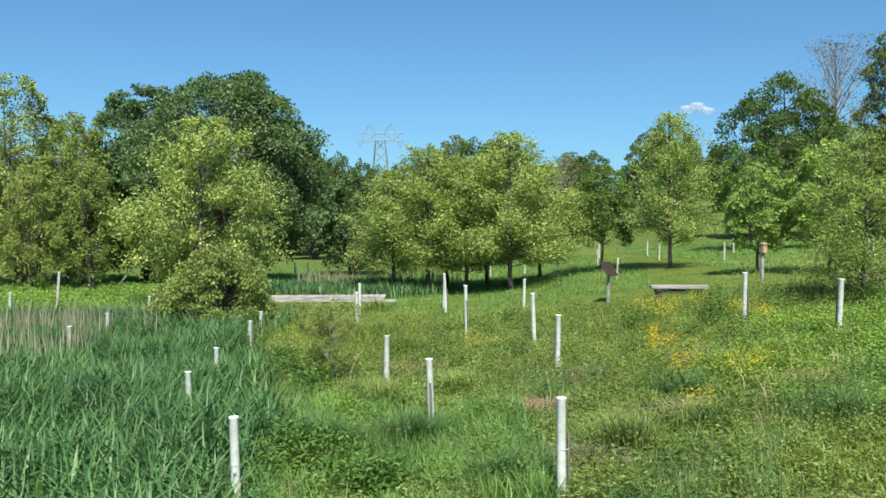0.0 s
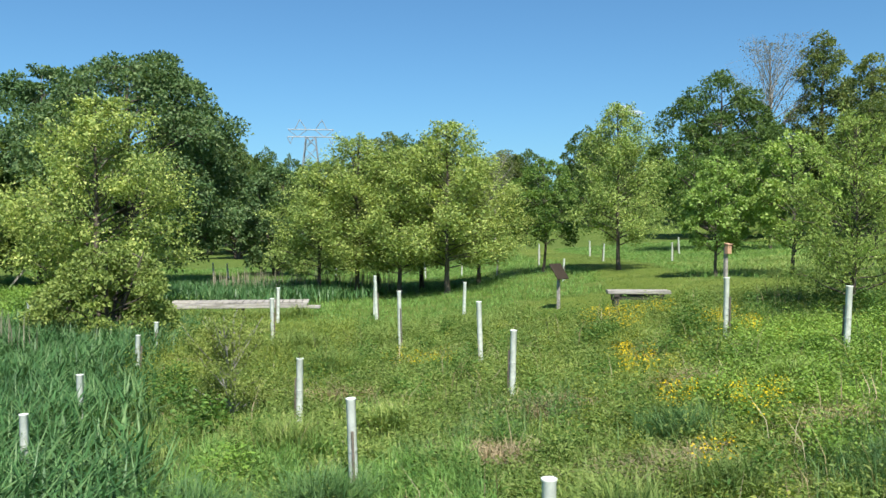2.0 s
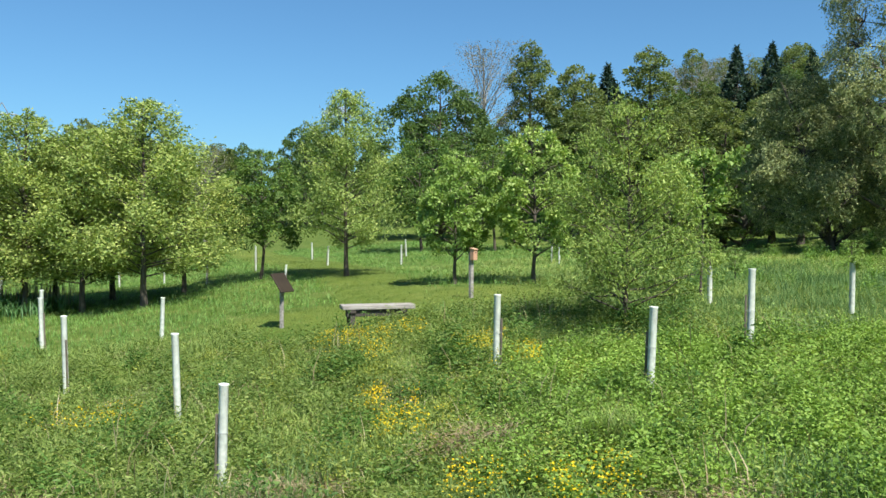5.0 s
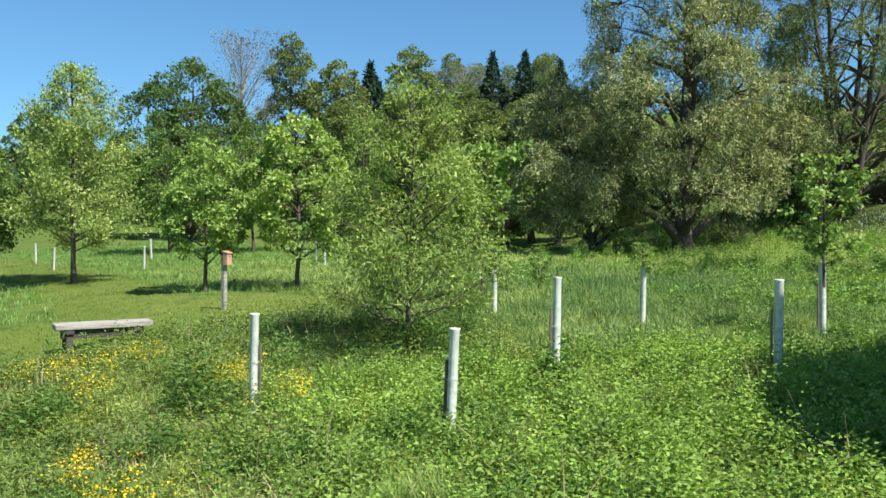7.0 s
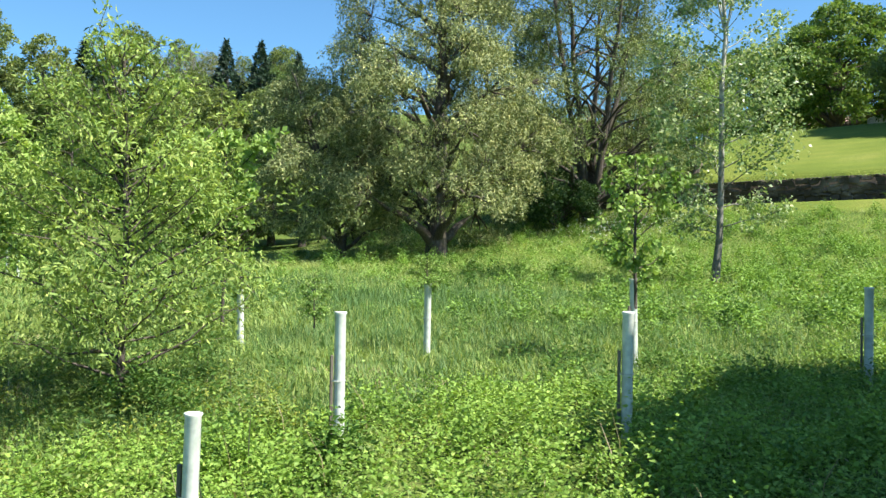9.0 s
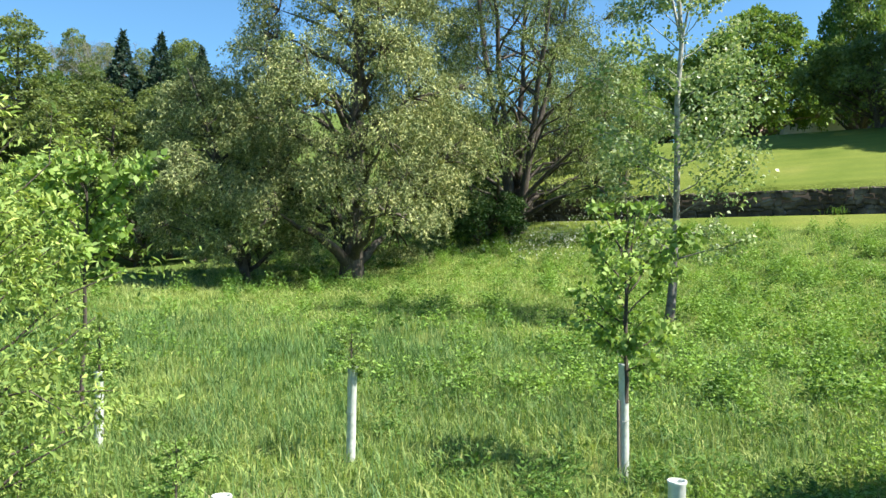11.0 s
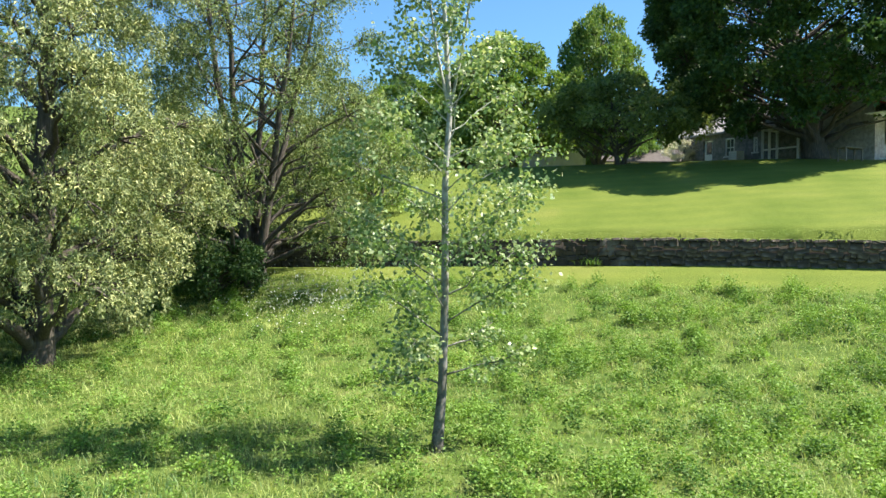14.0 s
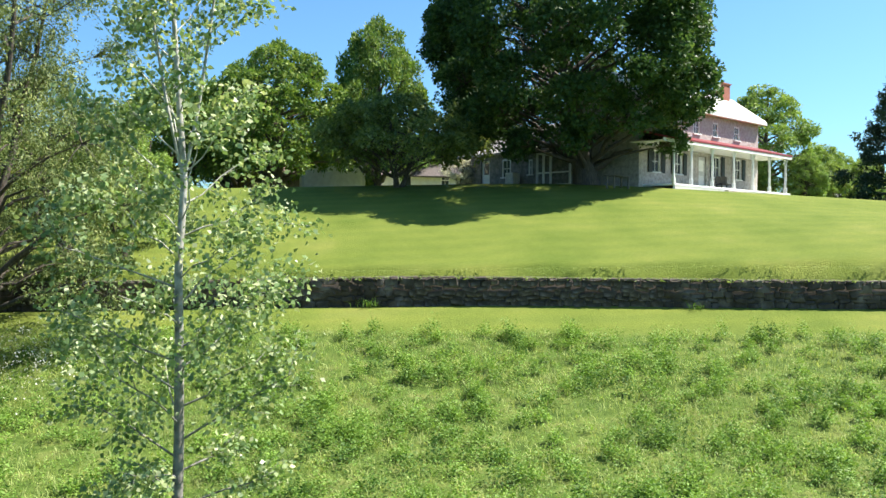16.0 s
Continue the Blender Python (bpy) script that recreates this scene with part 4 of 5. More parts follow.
def wall_with_holes(a0, a1, z0, z1, y0, thick, holes, along="x"):
    """A wall along x (or y) with rectangular openings right through it."""
    bm = bmesh.new()
    cuts = sorted({a0, a1, *(h[0] for h in holes), *(h[1] for h in holes)})
    for p, q in zip(cuts[:-1], cuts[1:]):
        spans, lo = [], z0
        for h in sorted((h for h in holes if h[0] <= p + 1e-6 and h[1] >= q - 1e-6), key=lambda h: h[2]):
            spans.append((lo, h[2]))
            lo = h[3]
        spans.append((lo, z1))
        for lo, hi in spans:
            if hi - lo > 0.01:
                c = ((p + q) / 2, y0 + thick / 2, (lo + hi) / 2)
                s = (q - p, thick, hi - lo)
                if along == "y":
                    c, s = (c[1], c[0], c[2]), (s[1], s[0], s[2])
                bmesh.ops.create_cube(bm, size=1, matrix=Matrix.Translation(c) @ Matrix.Diagonal((*s, 1)))
    bmesh.ops.remove_doubles(bm, verts=bm.verts, dist=0.001)
    return bm


def window(parent, a0, a1, z0, z1, y, shutters=False, along="x", bars=(1, 1), face=-1):
    """A framed window: frame pieces, glazing bars and panes; shutters if it has them."""
    root = new("window")
    root.parent = parent
    tagged(root, "white-framed window")
    w, h = a1 - a0, z1 - z0

    def bar(name, ac, zc, sa, sz, mat, dy=0.0, dep=0.1, par=root, label=""):
        c, s = (ac, y + face * dy, zc), (sa, dep, sz)
        if along == "y":
            c, s = (c[1], c[0], c[2]), (s[1], s[0], s[2])
        return box_at(name, c, s, mat, par, label)

    am, zm = (a0 + a1) / 2, (z0 + z1) / 2
    bar("jamb", a0 + 0.05, zm, 0.1, h, M_WHITE)
    bar("jamb", a1 - 0.05, zm, 0.1, h, M_WHITE)
    bar("head", am, z1 - 0.05, w - 0.2, 0.1, M_WHITE)
    bar("sill", am, z0 + 0.03, w + 0.16, 0.08, M_WHITE, 0.08, 0.2)
    for k in range(1, bars[0] + 1):
        bar("glazing_bar", a0 + w * k / (bars[0] + 1), zm, 0.035, h - 0.2, M_WHITE, 0.0, 0.05)
    for k in range(1, bars[1] + 1):
        bar("glazing_bar", am, z0 + h * k / (bars[1] + 1), w - 0.2, 0.06, M_WHITE, 0.01, 0.06)
    bar("pane", am, zm, w - 0.18, h - 0.16, M_GLASS, -0.03, 0.015)
    if shutters:
        for ac in (a0 - 0.24, a1 + 0.24):
            bar("shutter", ac, zm, 0.42, h, M_SHUTTER, 0.16, 0.05, label="dark louvred shutter")


GZ = 11.1
FY = 2.2
low = [(0.9, 1.9, 12.5, 13.95), (3.55, 4.5, 12.5, 13.95), (8.5, 9.5, 12.55, 14.05), (11.55, 12.5, 12.55, 14.05)]
door_hole = (6.6, 7.6, 11.66, 13.95)
up = [(0.9, 1.7, 15.35, 16.4), (5.9, 6.7, 15.35, 16.4), (8.4, 9.2, 15.35, 16.4), (11.4, 12.2, 15.35, 16.4)]
part("front_wall", wall_with_holes(-0.5, 15.0, GZ - 1.0, 14.95, FY, 0.4, low + [door_hole]), M_HOUSE_STONE, house, "pale rendered stone front wall")
part("upper_wall", wall_with_holes(-0.5, 15.0, 14.95, 17.0, FY, 0.4, up), M_BRICKISH, house, "pinkish stone upper wall")
part("end_wall", wall_with_holes(FY + 0.4, 6.4, GZ - 1.5, 17.0, 14.6, 0.4, [], "y"), M_HOUSE_STONE, house)
part("end_wall", wall_with_holes(FY + 0.4, 6.4, GZ - 1.5, 17.0, -0.5, 0.4, [(4.1, 5.0, 15.3, 16.4)], "y"), M_HOUSE_STONE, house)
part("back_wall", wall_with_holes(-0.5, 15.0, GZ - 1.5, 17.0, 6.4, 0.4, []), M_HOUSE_STONE, house)
for a0, a1, z0, z1 in low:
    window(house, a0, a1, z0, z1, FY + 0.08, True)
for a0, a1, z0, z1 in up:
    window(house, a0, a1, z0, z1, FY + 0.08)
window(house, 4.1, 5.0, 15.3, 16.4, -0.42, along="y")
fdoor = box_at("door", (7.1, FY + 0.15, 12.8), (0.98, 0.06, 2.25), M_DOOR, house, "white panelled front door", 0.01)
for zz in (12.25, 13.3):
    box_at("door_panel", (7.1, FY + 0.11, zz), (0.6, 0.02, 0.75), M_WHITE, fdoor)


def slab(name, pts, thick, mat, parent, label=""):
    """A flat piece from its corner points, with thickness downwards."""
    bm = bmesh.new()
    top = [bm.verts.new(p) for p in pts]
    bot = [bm.verts.new((p[0], p[1], p[2] - thick)) for p in pts]
    bm.faces.new(top)
    bm.faces.new(bot[::-1])
    for i in range(len(pts)):
        j = (i + 1) % len(pts)
        bm.faces.new((top[i], bot[i], bot[j], top[j]))
    bmesh.ops.recalc_face_normals(bm, faces=bm.faces)
    return part(name, bm, mat, parent, label)


ea, eb, ec, ed, ez = -0.95, 15.45, FY - 0.45, 7.25, 17.05
rz, rn = 19.0, 4.5
slab("roof_slope", [(ea, ec, ez), (eb, ec, ez), (eb, rn, rz), (ea, rn, rz)], 0.14, M_ROOF_LIGHT, house, "light metal roof")
slab("roof_slope", [(eb, ed, ez), (ea, ed, ez), (ea, rn, rz), (eb, rn, rz)], 0.14, M_ROOF_LIGHT, house)
for ga in (-0.5, 14.6):
    bm = bmesh.new()
    prof = [(FY + 0.1, 17.0), (6.7, 17.0), (rn, rz - 0.2)]
    va = [bm.verts.new((ga, p, q)) for p, q in prof]
    vb = [bm.verts.new((ga + 0.4, p, q)) for p, q in prof]
    bm.faces.new(va)
    bm.faces.new(vb[::-1])
    for i in range(3):
        bm.faces.new((va[i], vb[i], vb[(i + 1) % 3], va[(i + 1) % 3]))
    bmesh.ops.recalc_face_normals(bm, faces=bm.faces)
    part("gable", bm, M_BRICKISH, house)
box_at("cornice", (7.25, ec + 0.1, ez - 0.17), (16.3, 0.3, 0.2), M_WHITE, house, "white cornice")
box_at("cornice", (15.22, (ec + ed) / 2, ez - 0.2), (0.2, 4.9, 0.16), M_WHITE, house)
chim = box_at("chimney", (13.7, rn, 19.0), (1.1, 0.8, 1.9), M_BRICK, house, "red brick chimney")
box_at("chimney_cap", (13.7, rn, 19.98), (1.25, 0.95, 0.1), M_BRICK, chim)
# porch
slab("porch_roof", [(-1.5, -0.25, 14.42), (15.4, -0.25, 14.42), (15.4, FY - 0.003, 15.1), (-1.5, FY - 0.003, 15.1)], 0.1, M_ROOF_RED, house, "red metal porch roof")
box_at("fascia", (6.95, -0.18, 14.22), (16.9, 0.08, 0.2), M_WHITE, house)
slab("porch_ceiling", [(-1.5, -0.1, 14.2), (15.4, -0.1, 14.2), (15.4, FY - 0.003, 14.24), (-1.5, FY - 0.003, 14.24)], 0.05, M_WHITE, house)
box_at("porch_floor", (7.75, 1.05, 11.6), (15.6, 2.25, 0.12), M_WHITE, house, "white porch floor", 0.01)
box_at("porch_skirt", (7.75, -0.02, 11.15), (15.5, 0.08, 0.8), M_STUCCO, house)
box_at("porch_skirt", (15.45, 1.05, 11.15), (0.08, 2.1, 0.8), M_STUCCO, house)
for ca in (0.12, 2.14, 4.7, 7.5, 10.15, 12.6, 15.1):
    bm = bmesh.new()
    ring = [(0.13, 11.66), (0.13, 12.0), (0.085, 12.08), (0.08, 13.7), (0.1, 13.85), (0.14, 13.95), (0.14, 14.14)]
    for (ra, za), (rb, zb) in zip(ring[:-1], ring[1:]):
        bmesh.ops.create_cone(bm, segments=10, radius1=ra, radius2=rb, depth=zb - za, cap_ends=True, matrix=Matrix.Translation((ca, 0.12, (za + zb) / 2)))
    part("porch_column", bm, M_WHITE, house, "white turned porch column")
v, f = tube_arrays([(0.05, -0.2, 14.3), (-0.05, -0.12, 14.05), (-0.05, 0.0, 13.8), (-0.05, 0.02, 11.3)], [0.045] * 4, 8)
part("downspout", mesh_of("downspout", v, f, M_WHITE, True), None, house, "white rain downspout")
for k in range(3):
    box_at("porch_step", (7.1, -0.25 - 0.28 * k, 11.42 - 0.17 * k), (2.4, 0.3, 0.17), M_HOUSE_STONE, house, "stone porch step", 0.015)
# rear wing along the left
wing = tagged(new("house_wing"), "low grey stone rear wing, shade put into its colour, with pale roof under the maple", "house")
wing.matrix_basis = HOUSE
WX = -0.55
holes = [(12.4, 13.3, 11.85, 13.85), (10.35, 11.2, 12.5, 13.85), (8.3, 8.7, 12.6, 13.7)]
holes = [(a + FY, b + FY, c, d) for a, b, c, d in holes]
# wing walls take the stone whose colour already holds the shade
part("side_wall", wall_with_holes(6.8, 17.6, GZ - 1.0, 14.4, WX - 0.4, 0.4, [h for h in holes if h[0] > 6.8], "y"), M_DIMMED_STONE, wing)
part("end_wall", wall_with_holes(WX, 6.0, GZ - 1.0, 14.4, 17.2, 0.4, []), M_DIMMED_STONE, wing)
slab("roof_slope", [(WX - 0.8, 7.3, 14.3), (WX - 0.8, 18.0, 14.3), (2.6, 18.0, 16.6), (2.6, 7.3, 16.6)], 0.14, M_ROOF_GREY, wing, "pale grey shingle roof")
slab("roof_slope", [(6.2, 18.0, 14.3), (6.2, 7.3, 14.3), (2.6, 7.3, 16.6), (2.6, 18.0, 16.6)], 0.14, M_ROOF_GREY, wing)
h = holes[0]
box_at("door", (WX - 0.2, (h[0] + h[1]) / 2, (h[2] + h[3]) / 2), (0.06, h[1] - h[0], h[3] - h[2]), M_WHITE, wing, "white glazed side door")
box_at("door_glass", (WX - 0.24, (h[0] + h[1]) / 2, 13.3), (0.02, 0.5, 0.9), M_GLASS, wing)
window(wing, holes[1][0], holes[1][1], holes[1][2], holes[1][3], WX - 0.32, along="y")
window(wing, holes[2][0], holes[2][1], holes[2][2], holes[2][3], WX - 0.32, along="y")
# screened entry with white framing
entry = tagged(new("screened_entry"), "white-framed screened entry against the stone wall", "porch")
entry.matrix_basis = HOUSE
EX, EY0, EY1 = WX - 1.9, 3.85 + FY, 6.6 + FY
for yy in (EY0, EY0 + 1.6, EY0 + 2.2, EY1):
    box_at("post", (EX, yy, 12.75), (0.12, 0.12, 2.3), M_WHITE, entry)
for zz in (11.75, 12.55, 13.85):
    box_at("rail", (EX, (EY0 + EY1) / 2, zz), (0.08, EY1 - EY0, 0.1), M_WHITE, entry)
for yy in (EY0, EY1):
    box_at("side_rail", (EX + 0.75, yy, 13.85), (1.5, 0.1, 0.1), M_WHITE, entry)
slab("entry_roof", [(EX - 0.2, EY0 - 0.2, 13.95), (WX - 0.42, EY0 - 0.2, 14.25), (WX - 0.42, EY1 + 0.2, 14.25), (EX - 0.2, EY1 + 0.2, 13.95)], 0.08, M_ROOF_DARK, entry)
box_at("entry_floor", (EX + 0.75, (EY0 + EY1) / 2, 11.55), (1.6, EY1 - EY0, 0.12), M_STAKE, entry)


def grounded(name, label, cat, x, y, turn=0.0, group=""):
    r = tagged(new(name), label, cat, group)
    p = on_ground(x, y)
    r.matrix_basis = pose(p.x, p.y, p.z, 0, 0, turn)
    return r


ac = HOUSE @ Vector((WX - 0.9, 10.1 + FY - 0.4, 0))
unit_box = grounded("air_conditioner", "pale grey outdoor air conditioning unit by the wall", "air conditioner", ac.x, ac.y, -52.8)
box_at("case", (0, 0, 0.45), (0.75, 0.75, 0.9), M_STUCCO, unit_box, bevel=0.03)
for k in range(5):
    box_at("grille_slat", (-0.39, 0, 0.2 + 0.13 * k), (0.02, 0.6, 0.04), M_TIE, unit_box)


def outbuilding(name, label, x, y, turn, w, d, hw, hr, wall_mat, roof_mat, doors=0):
    """A gabled outbuilding: walls, gables, two roof slopes, door and window."""
    r = grounded(name, label, "building", x, y, turn)
    part("front_wall", wall_with_holes(-w / 2, w / 2, -1.5, hw, -d / 2, 0.25, [(-w * 0.3, -w * 0.3 + 0.9, 0, 2.0), (w * 0.12, w * 0.12 + 0.9, 0.9, 1.9)]), wall_mat, r)
    part("back_wall", wall_with_holes(-w / 2, w / 2, -1.5, hw, d / 2 - 0.25, 0.25, []), wall_mat, r)
    for sx in (-1, 1):
        bm = bmesh.new()
        xo = sx * (w / 2 - 0.125)
        prof = [(-d / 2 + 0.25, -1.5), (d / 2 - 0.25, -1.5), (d / 2 - 0.25, hw), (0, hr - 0.1), (-d / 2 + 0.25, hw)]
        a = [bm.verts.new((xo - 0.125, p, q)) for p, q in prof]
        b = [bm.verts.new((xo + 0.125, p, q)) for p, q in prof]
        bm.faces.new(a[::-1])
        bm.faces.new(b)
        for i in range(5):
            j = (i + 1) % 5
            bm.faces.new((a[i], a[j], b[j], b[i]))
        bmesh.ops.recalc_face_normals(bm, faces=bm.faces)
        part("gable_wall", bm, wall_mat, r)
    o = 0.4
    slab("roof_slope", [(-w / 2 - o, -d / 2 - o, hw - 0.15), (w / 2 + o, -d / 2 - o, hw - 0.15), (w / 2 + o, 0, hr + 0.1), (-w / 2 - o, 0, hr + 0.1)], 0.14, roof_mat, r)
    slab("roof_slope", [(w / 2 + o, d / 2 + o, hw - 0.15), (-w / 2 - o, d / 2 + o, hw - 0.15), (-w / 2 - o, 0, hr + 0.1), (w / 2 + o, 0, hr + 0.1)], 0.14, roof_mat, r)
    box_at("door", (-w * 0.3 + 0.45, -d / 2 + 0.12, 1.0), (0.88, 0.05, 1.98), M_SHUTTER, r, "dark door")
    window(r, w * 0.12, w * 0.12 + 0.9, 0.9, 1.9, -d / 2 + 0.08)
    return r


outbuilding("stone_barn", "dark stone outbuilding with brown shingle roof", 98.5, 25.5, -84, 9, 6, 2.6, 4.2, M_DIMMED_STONE, M_ROOF_BROWN)
outbuilding("white_garage", "white gabled garage half hidden by trees", 90.5, 18.5, 5, 7, 5.5, 3.0, 4.9, M_STUCCO, M_ROOF_DARK)
outbuilding("white_shed", "long low white shed beyond the crabapple", 96, 9.5, -84, 9, 4, 1.9, 3.0, M_STUCCO, M_ROOF_DARK)

tb = HOUSE @ Vector((-4.4, 1.0, 0))
table = grounded("garden_table", "weathered wooden garden table on the lawn", "table", tb.x, tb.y, -52.8)
box_at("tabletop", (0, 0, 0.74), (1.7, 0.7, 0.05), M_STAKE, table, bevel=0.008)
for sx in (-0.7, 0.7):
    for sy in (-0.25, 0.25):
        box_at("leg", (sx, sy, 0.35), (0.08, 0.08, 0.74), M_STAKE, table)
pb = tagged(new("porch_bench"), "dark wooden bench on the porch", "bench")
pb.matrix_basis = HOUSE @ Matrix.Translation((9.0, 1.6, 11.66))
box_at("seat", (0, 0, 0.43), (1.5, 0.45, 0.05), M_BARK, pb)
box_at("backrest", (0, 0.24, 0.75), (1.5, 0.04, 0.5), M_BARK, pb)
for sx in (-0.68, 0.68):
    for sy in (-0.18, 0.2):
        box_at("leg", (sx, sy, 0.2), (0.06, 0.06, 0.42), M_BARK, pb)

# ---- meadow furniture ----
M_OLDWOOD = solid_material("weathered_timber", [(0.25, (0.16, 0.15, 0.135)), (0.5, (0.33, 0.31, 0.28)), (0.75, (0.5, 0.48, 0.44))], 3, 0.9, 0.7, stretch=(0.6, 5, 5))
M_DARKWOOD = solid_material("dark_timber", [(0.3, (0.03, 0.027, 0.024)), (0.7, (0.09, 0.08, 0.07))], 4, 0.9, 0.6, stretch=(1, 4, 4))
bench = grounded("timber_bench", "weathered grey timber bench of heavy beams on the grass", "bench", 7.85, 28.0, -6)
bench.location.z = 1.67 - 0.47
for k, sy in enumerate((-0.19, 0.0, 0.19)):
    box_at("seat_beam", (0.015 * k, sy, 0.42), (1.86, 0.18, 0.11), M_OLDWOOD, bench, bevel=0.012)
for sx in (-0.66, 0.62):
    for sy in (-0.16, 0.16):
        box_at("leg", (sx, sy, 0.1), (0.13, 0.13, 0.5), M_DARKWOOD, bench, bevel=0.01)
    box_at("cross_beam", (sx, 0, 0.32), (0.16, 0.54, 0.09), M_DARKWOOD, bench, bevel=0.01)
box_at("stretcher", (-0.02, -0.1, 0.275), (1.56, 0.2, 0.17), M_DARKWOOD, bench, bevel=0.01)

bridge = tagged(new("boardwalk_bridge"), "low weathered timber footbridge over the wet ground", "bridge")
bridge.matrix_basis = pose(-4.87, 34.9, 0.44, 0, 0, 3)
for sy in (-0.58, 0.58):
    box_at("edge_beam", (0, sy, 0.31), (4.85, 0.14, 0.17), M_OLDWOOD, bridge, bevel=0.012)
for k in range(21):
    box_at("plank", (-2.36 + k * 0.236, 0, 0.425), (0.215, 1.25, 0.045), M_OLDWOOD, bridge, bevel=0.006)
for sx in (-2.1, 0, 2.1):
    box_at("pier", (sx, 0, -0.15), (0.2, 1.1, 0.8), M_DARKWOOD, bridge)
box_at("end_block", (2.65, -0.35, 0.24), (0.5, 0.45, 0.1), M_OLDWOOD, bridge, bevel=0.02)

M_NEST = solid_material("orange_box_wood", [(0.3, (0.36, 0.2, 0.13)), (0.7, (0.48, 0.3, 0.2))], 5, 0.8, 0.3)
nest = grounded("nest_box", "orange wooden nest box on a grey post", "nest box", 11.2, 29.5, 20)
top = 3.03 - nest.location.z
box_at("post", (0, 0, top / 2 - 0.1), (0.11, 0.11, top), M_OLDWOOD, nest, bevel=0.012)
nb = box_at("box", (0, -0.1, top - 0.16), (0.16, 0.14, 0.3), M_NEST, nest, "orange-brown nest box", 0.006)
box_at("box_roof", (0, -0.1, top + 0.005), (0.18, 0.2, 0.025), M_NEST, nb, turn=Matrix.Rotation(radians(12), 4, "X"))
bm = bmesh.new()
bmesh.ops.create_cone(bm, segments=14, radius1=0.02, radius2=0.02, depth=0.006, cap_ends=True, matrix=Matrix.Translation((0, -0.173, top - 0.1)) @ Matrix.Rotation(radians(90), 4, "X"))
part("entrance_hole", bm, M_SHUTTER, nb)

M_SIGN = solid_material("sign_panel", [(0.3, (0.028, 0.02, 0.013)), (0.7, (0.05, 0.036, 0.022))], 5, 0.6, 0.1)
sign = grounded("information_sign", "tilted brown information panel on a short post", "sign", 5.9, 30.0, 50)
sh = 2.2 - sign.location.z
box_at("post", (0, 0, sh / 2 - 0.12), (0.09, 0.09, sh), M_OLDWOOD, sign, bevel=0.01)
box_at("panel", (0, -0.02, sh - 0.05), (0.74, 0.035, 0.58), M_SIGN, sign, "dark brown panel", 0.006, Matrix.Rotation(radians(-33), 4, "X"))
box_at("bracket", (0, 0.0, sh - 0.1), (0.1, 0.1, 0.06), M_DARKWOOD, sign)

# leaning posts at the edge of the wet ground
for fx, fy, fh, tilt in ((-15.6, 34.0, 1.5, 4), (-18.2, 48.0, 1.2, 38), (-12.2, 47, 1.0, 6)):
    fp = grounded("fence_post", "leaning pale old fence post in the grass", "post", fx, fy, 10, "old fence posts")
    box_at("post", (0, 0, fh / 2), (0.1, 0.1, fh + 0.3), M_OLDWOOD, fp, bevel=0.012, turn=Matrix.Rotation(radians(tilt), 4, "Y"))

# ---- lattice pylon ----
M_STEEL = solid_material("galvanised_steel", [(0.3, (0.24, 0.26, 0.28)), (0.7, (0.32, 0.34, 0.36))], 1, 0.5, 0.05, metal=0.3)
pylon = tagged(new("power_pylon"), "grey steel lattice power pylon above the woods", "pylon")
PYX, PYY = -17.5, 236.0
pylon.location = (PYX, PYY, 2.0)
pylon_top = 33.5


def strut(name, a, b, r, parent):
    v, f = tube_arrays([a, (np.array(a) + np.array(b)) / 2, b], [r, r, r], 4)
    return part(name, mesh_of(name, v, f, M_STEEL), None, parent)


def half_width(zz):
    return 3.4 * (1 - zz / 32) + 0.9


lev = [0, 7, 13, 18, 22, 25.5, 28.5]
for sx in (-1, 1):
    for sy in (-1, 1):
        for a, b in zip(lev[:-1], lev[1:]):
            strut("leg", (sx * half_width(a), sy * half_width(a), a), (sx * half_width(b), sy * half_width(b), b), 0.13, pylon)
for sy in (-1, 1):
    for a, b in zip(lev[:-1], lev[1:]):
        for s in (-1, 1):
            strut("brace", (s * half_width(a), sy * half_width(a), a), (-s * half_width(b), sy * half_width(b), b), 0.08, pylon)
            strut("brace", (sy * half_width(a), s * half_width(a), a), (sy * half_width(b), -s * half_width(b), b), 0.08, pylon)
for z0 in (28.5, 30.5):
    strut("crossarm", (-6.2, 0, z0), (6.2, 0, z0), 0.14, pylon)
for s in (-1, 1):
    strut("crossarm_brace", (s * 6.2, 0, 30.5), (s * 3.6, 0, 28.5), 0.09, pylon)
    strut("crossarm_brace", (s * 3.6, 0, 28.5), (s * 1.0, 0, 30.5), 0.09, pylon)
    strut("peak", (s * 1.2, 0, 30.5), (s * 3.0, 0, 33.2), 0.1, pylon)
    strut("peak", (s * 3.0, 0, 33.2), (s * 4.4, 0, 30.5), 0.1, pylon)
    for c in (5.6, 0.0):
        strut("insulator", (s * c - 0.8, 0, 28.5), (s * c, 0, 26.6), 0.09, pylon)
        strut("insulator", (s * c + 0.8, 0, 28.5), (s * c, 0, 26.6), 0.09, pylon)

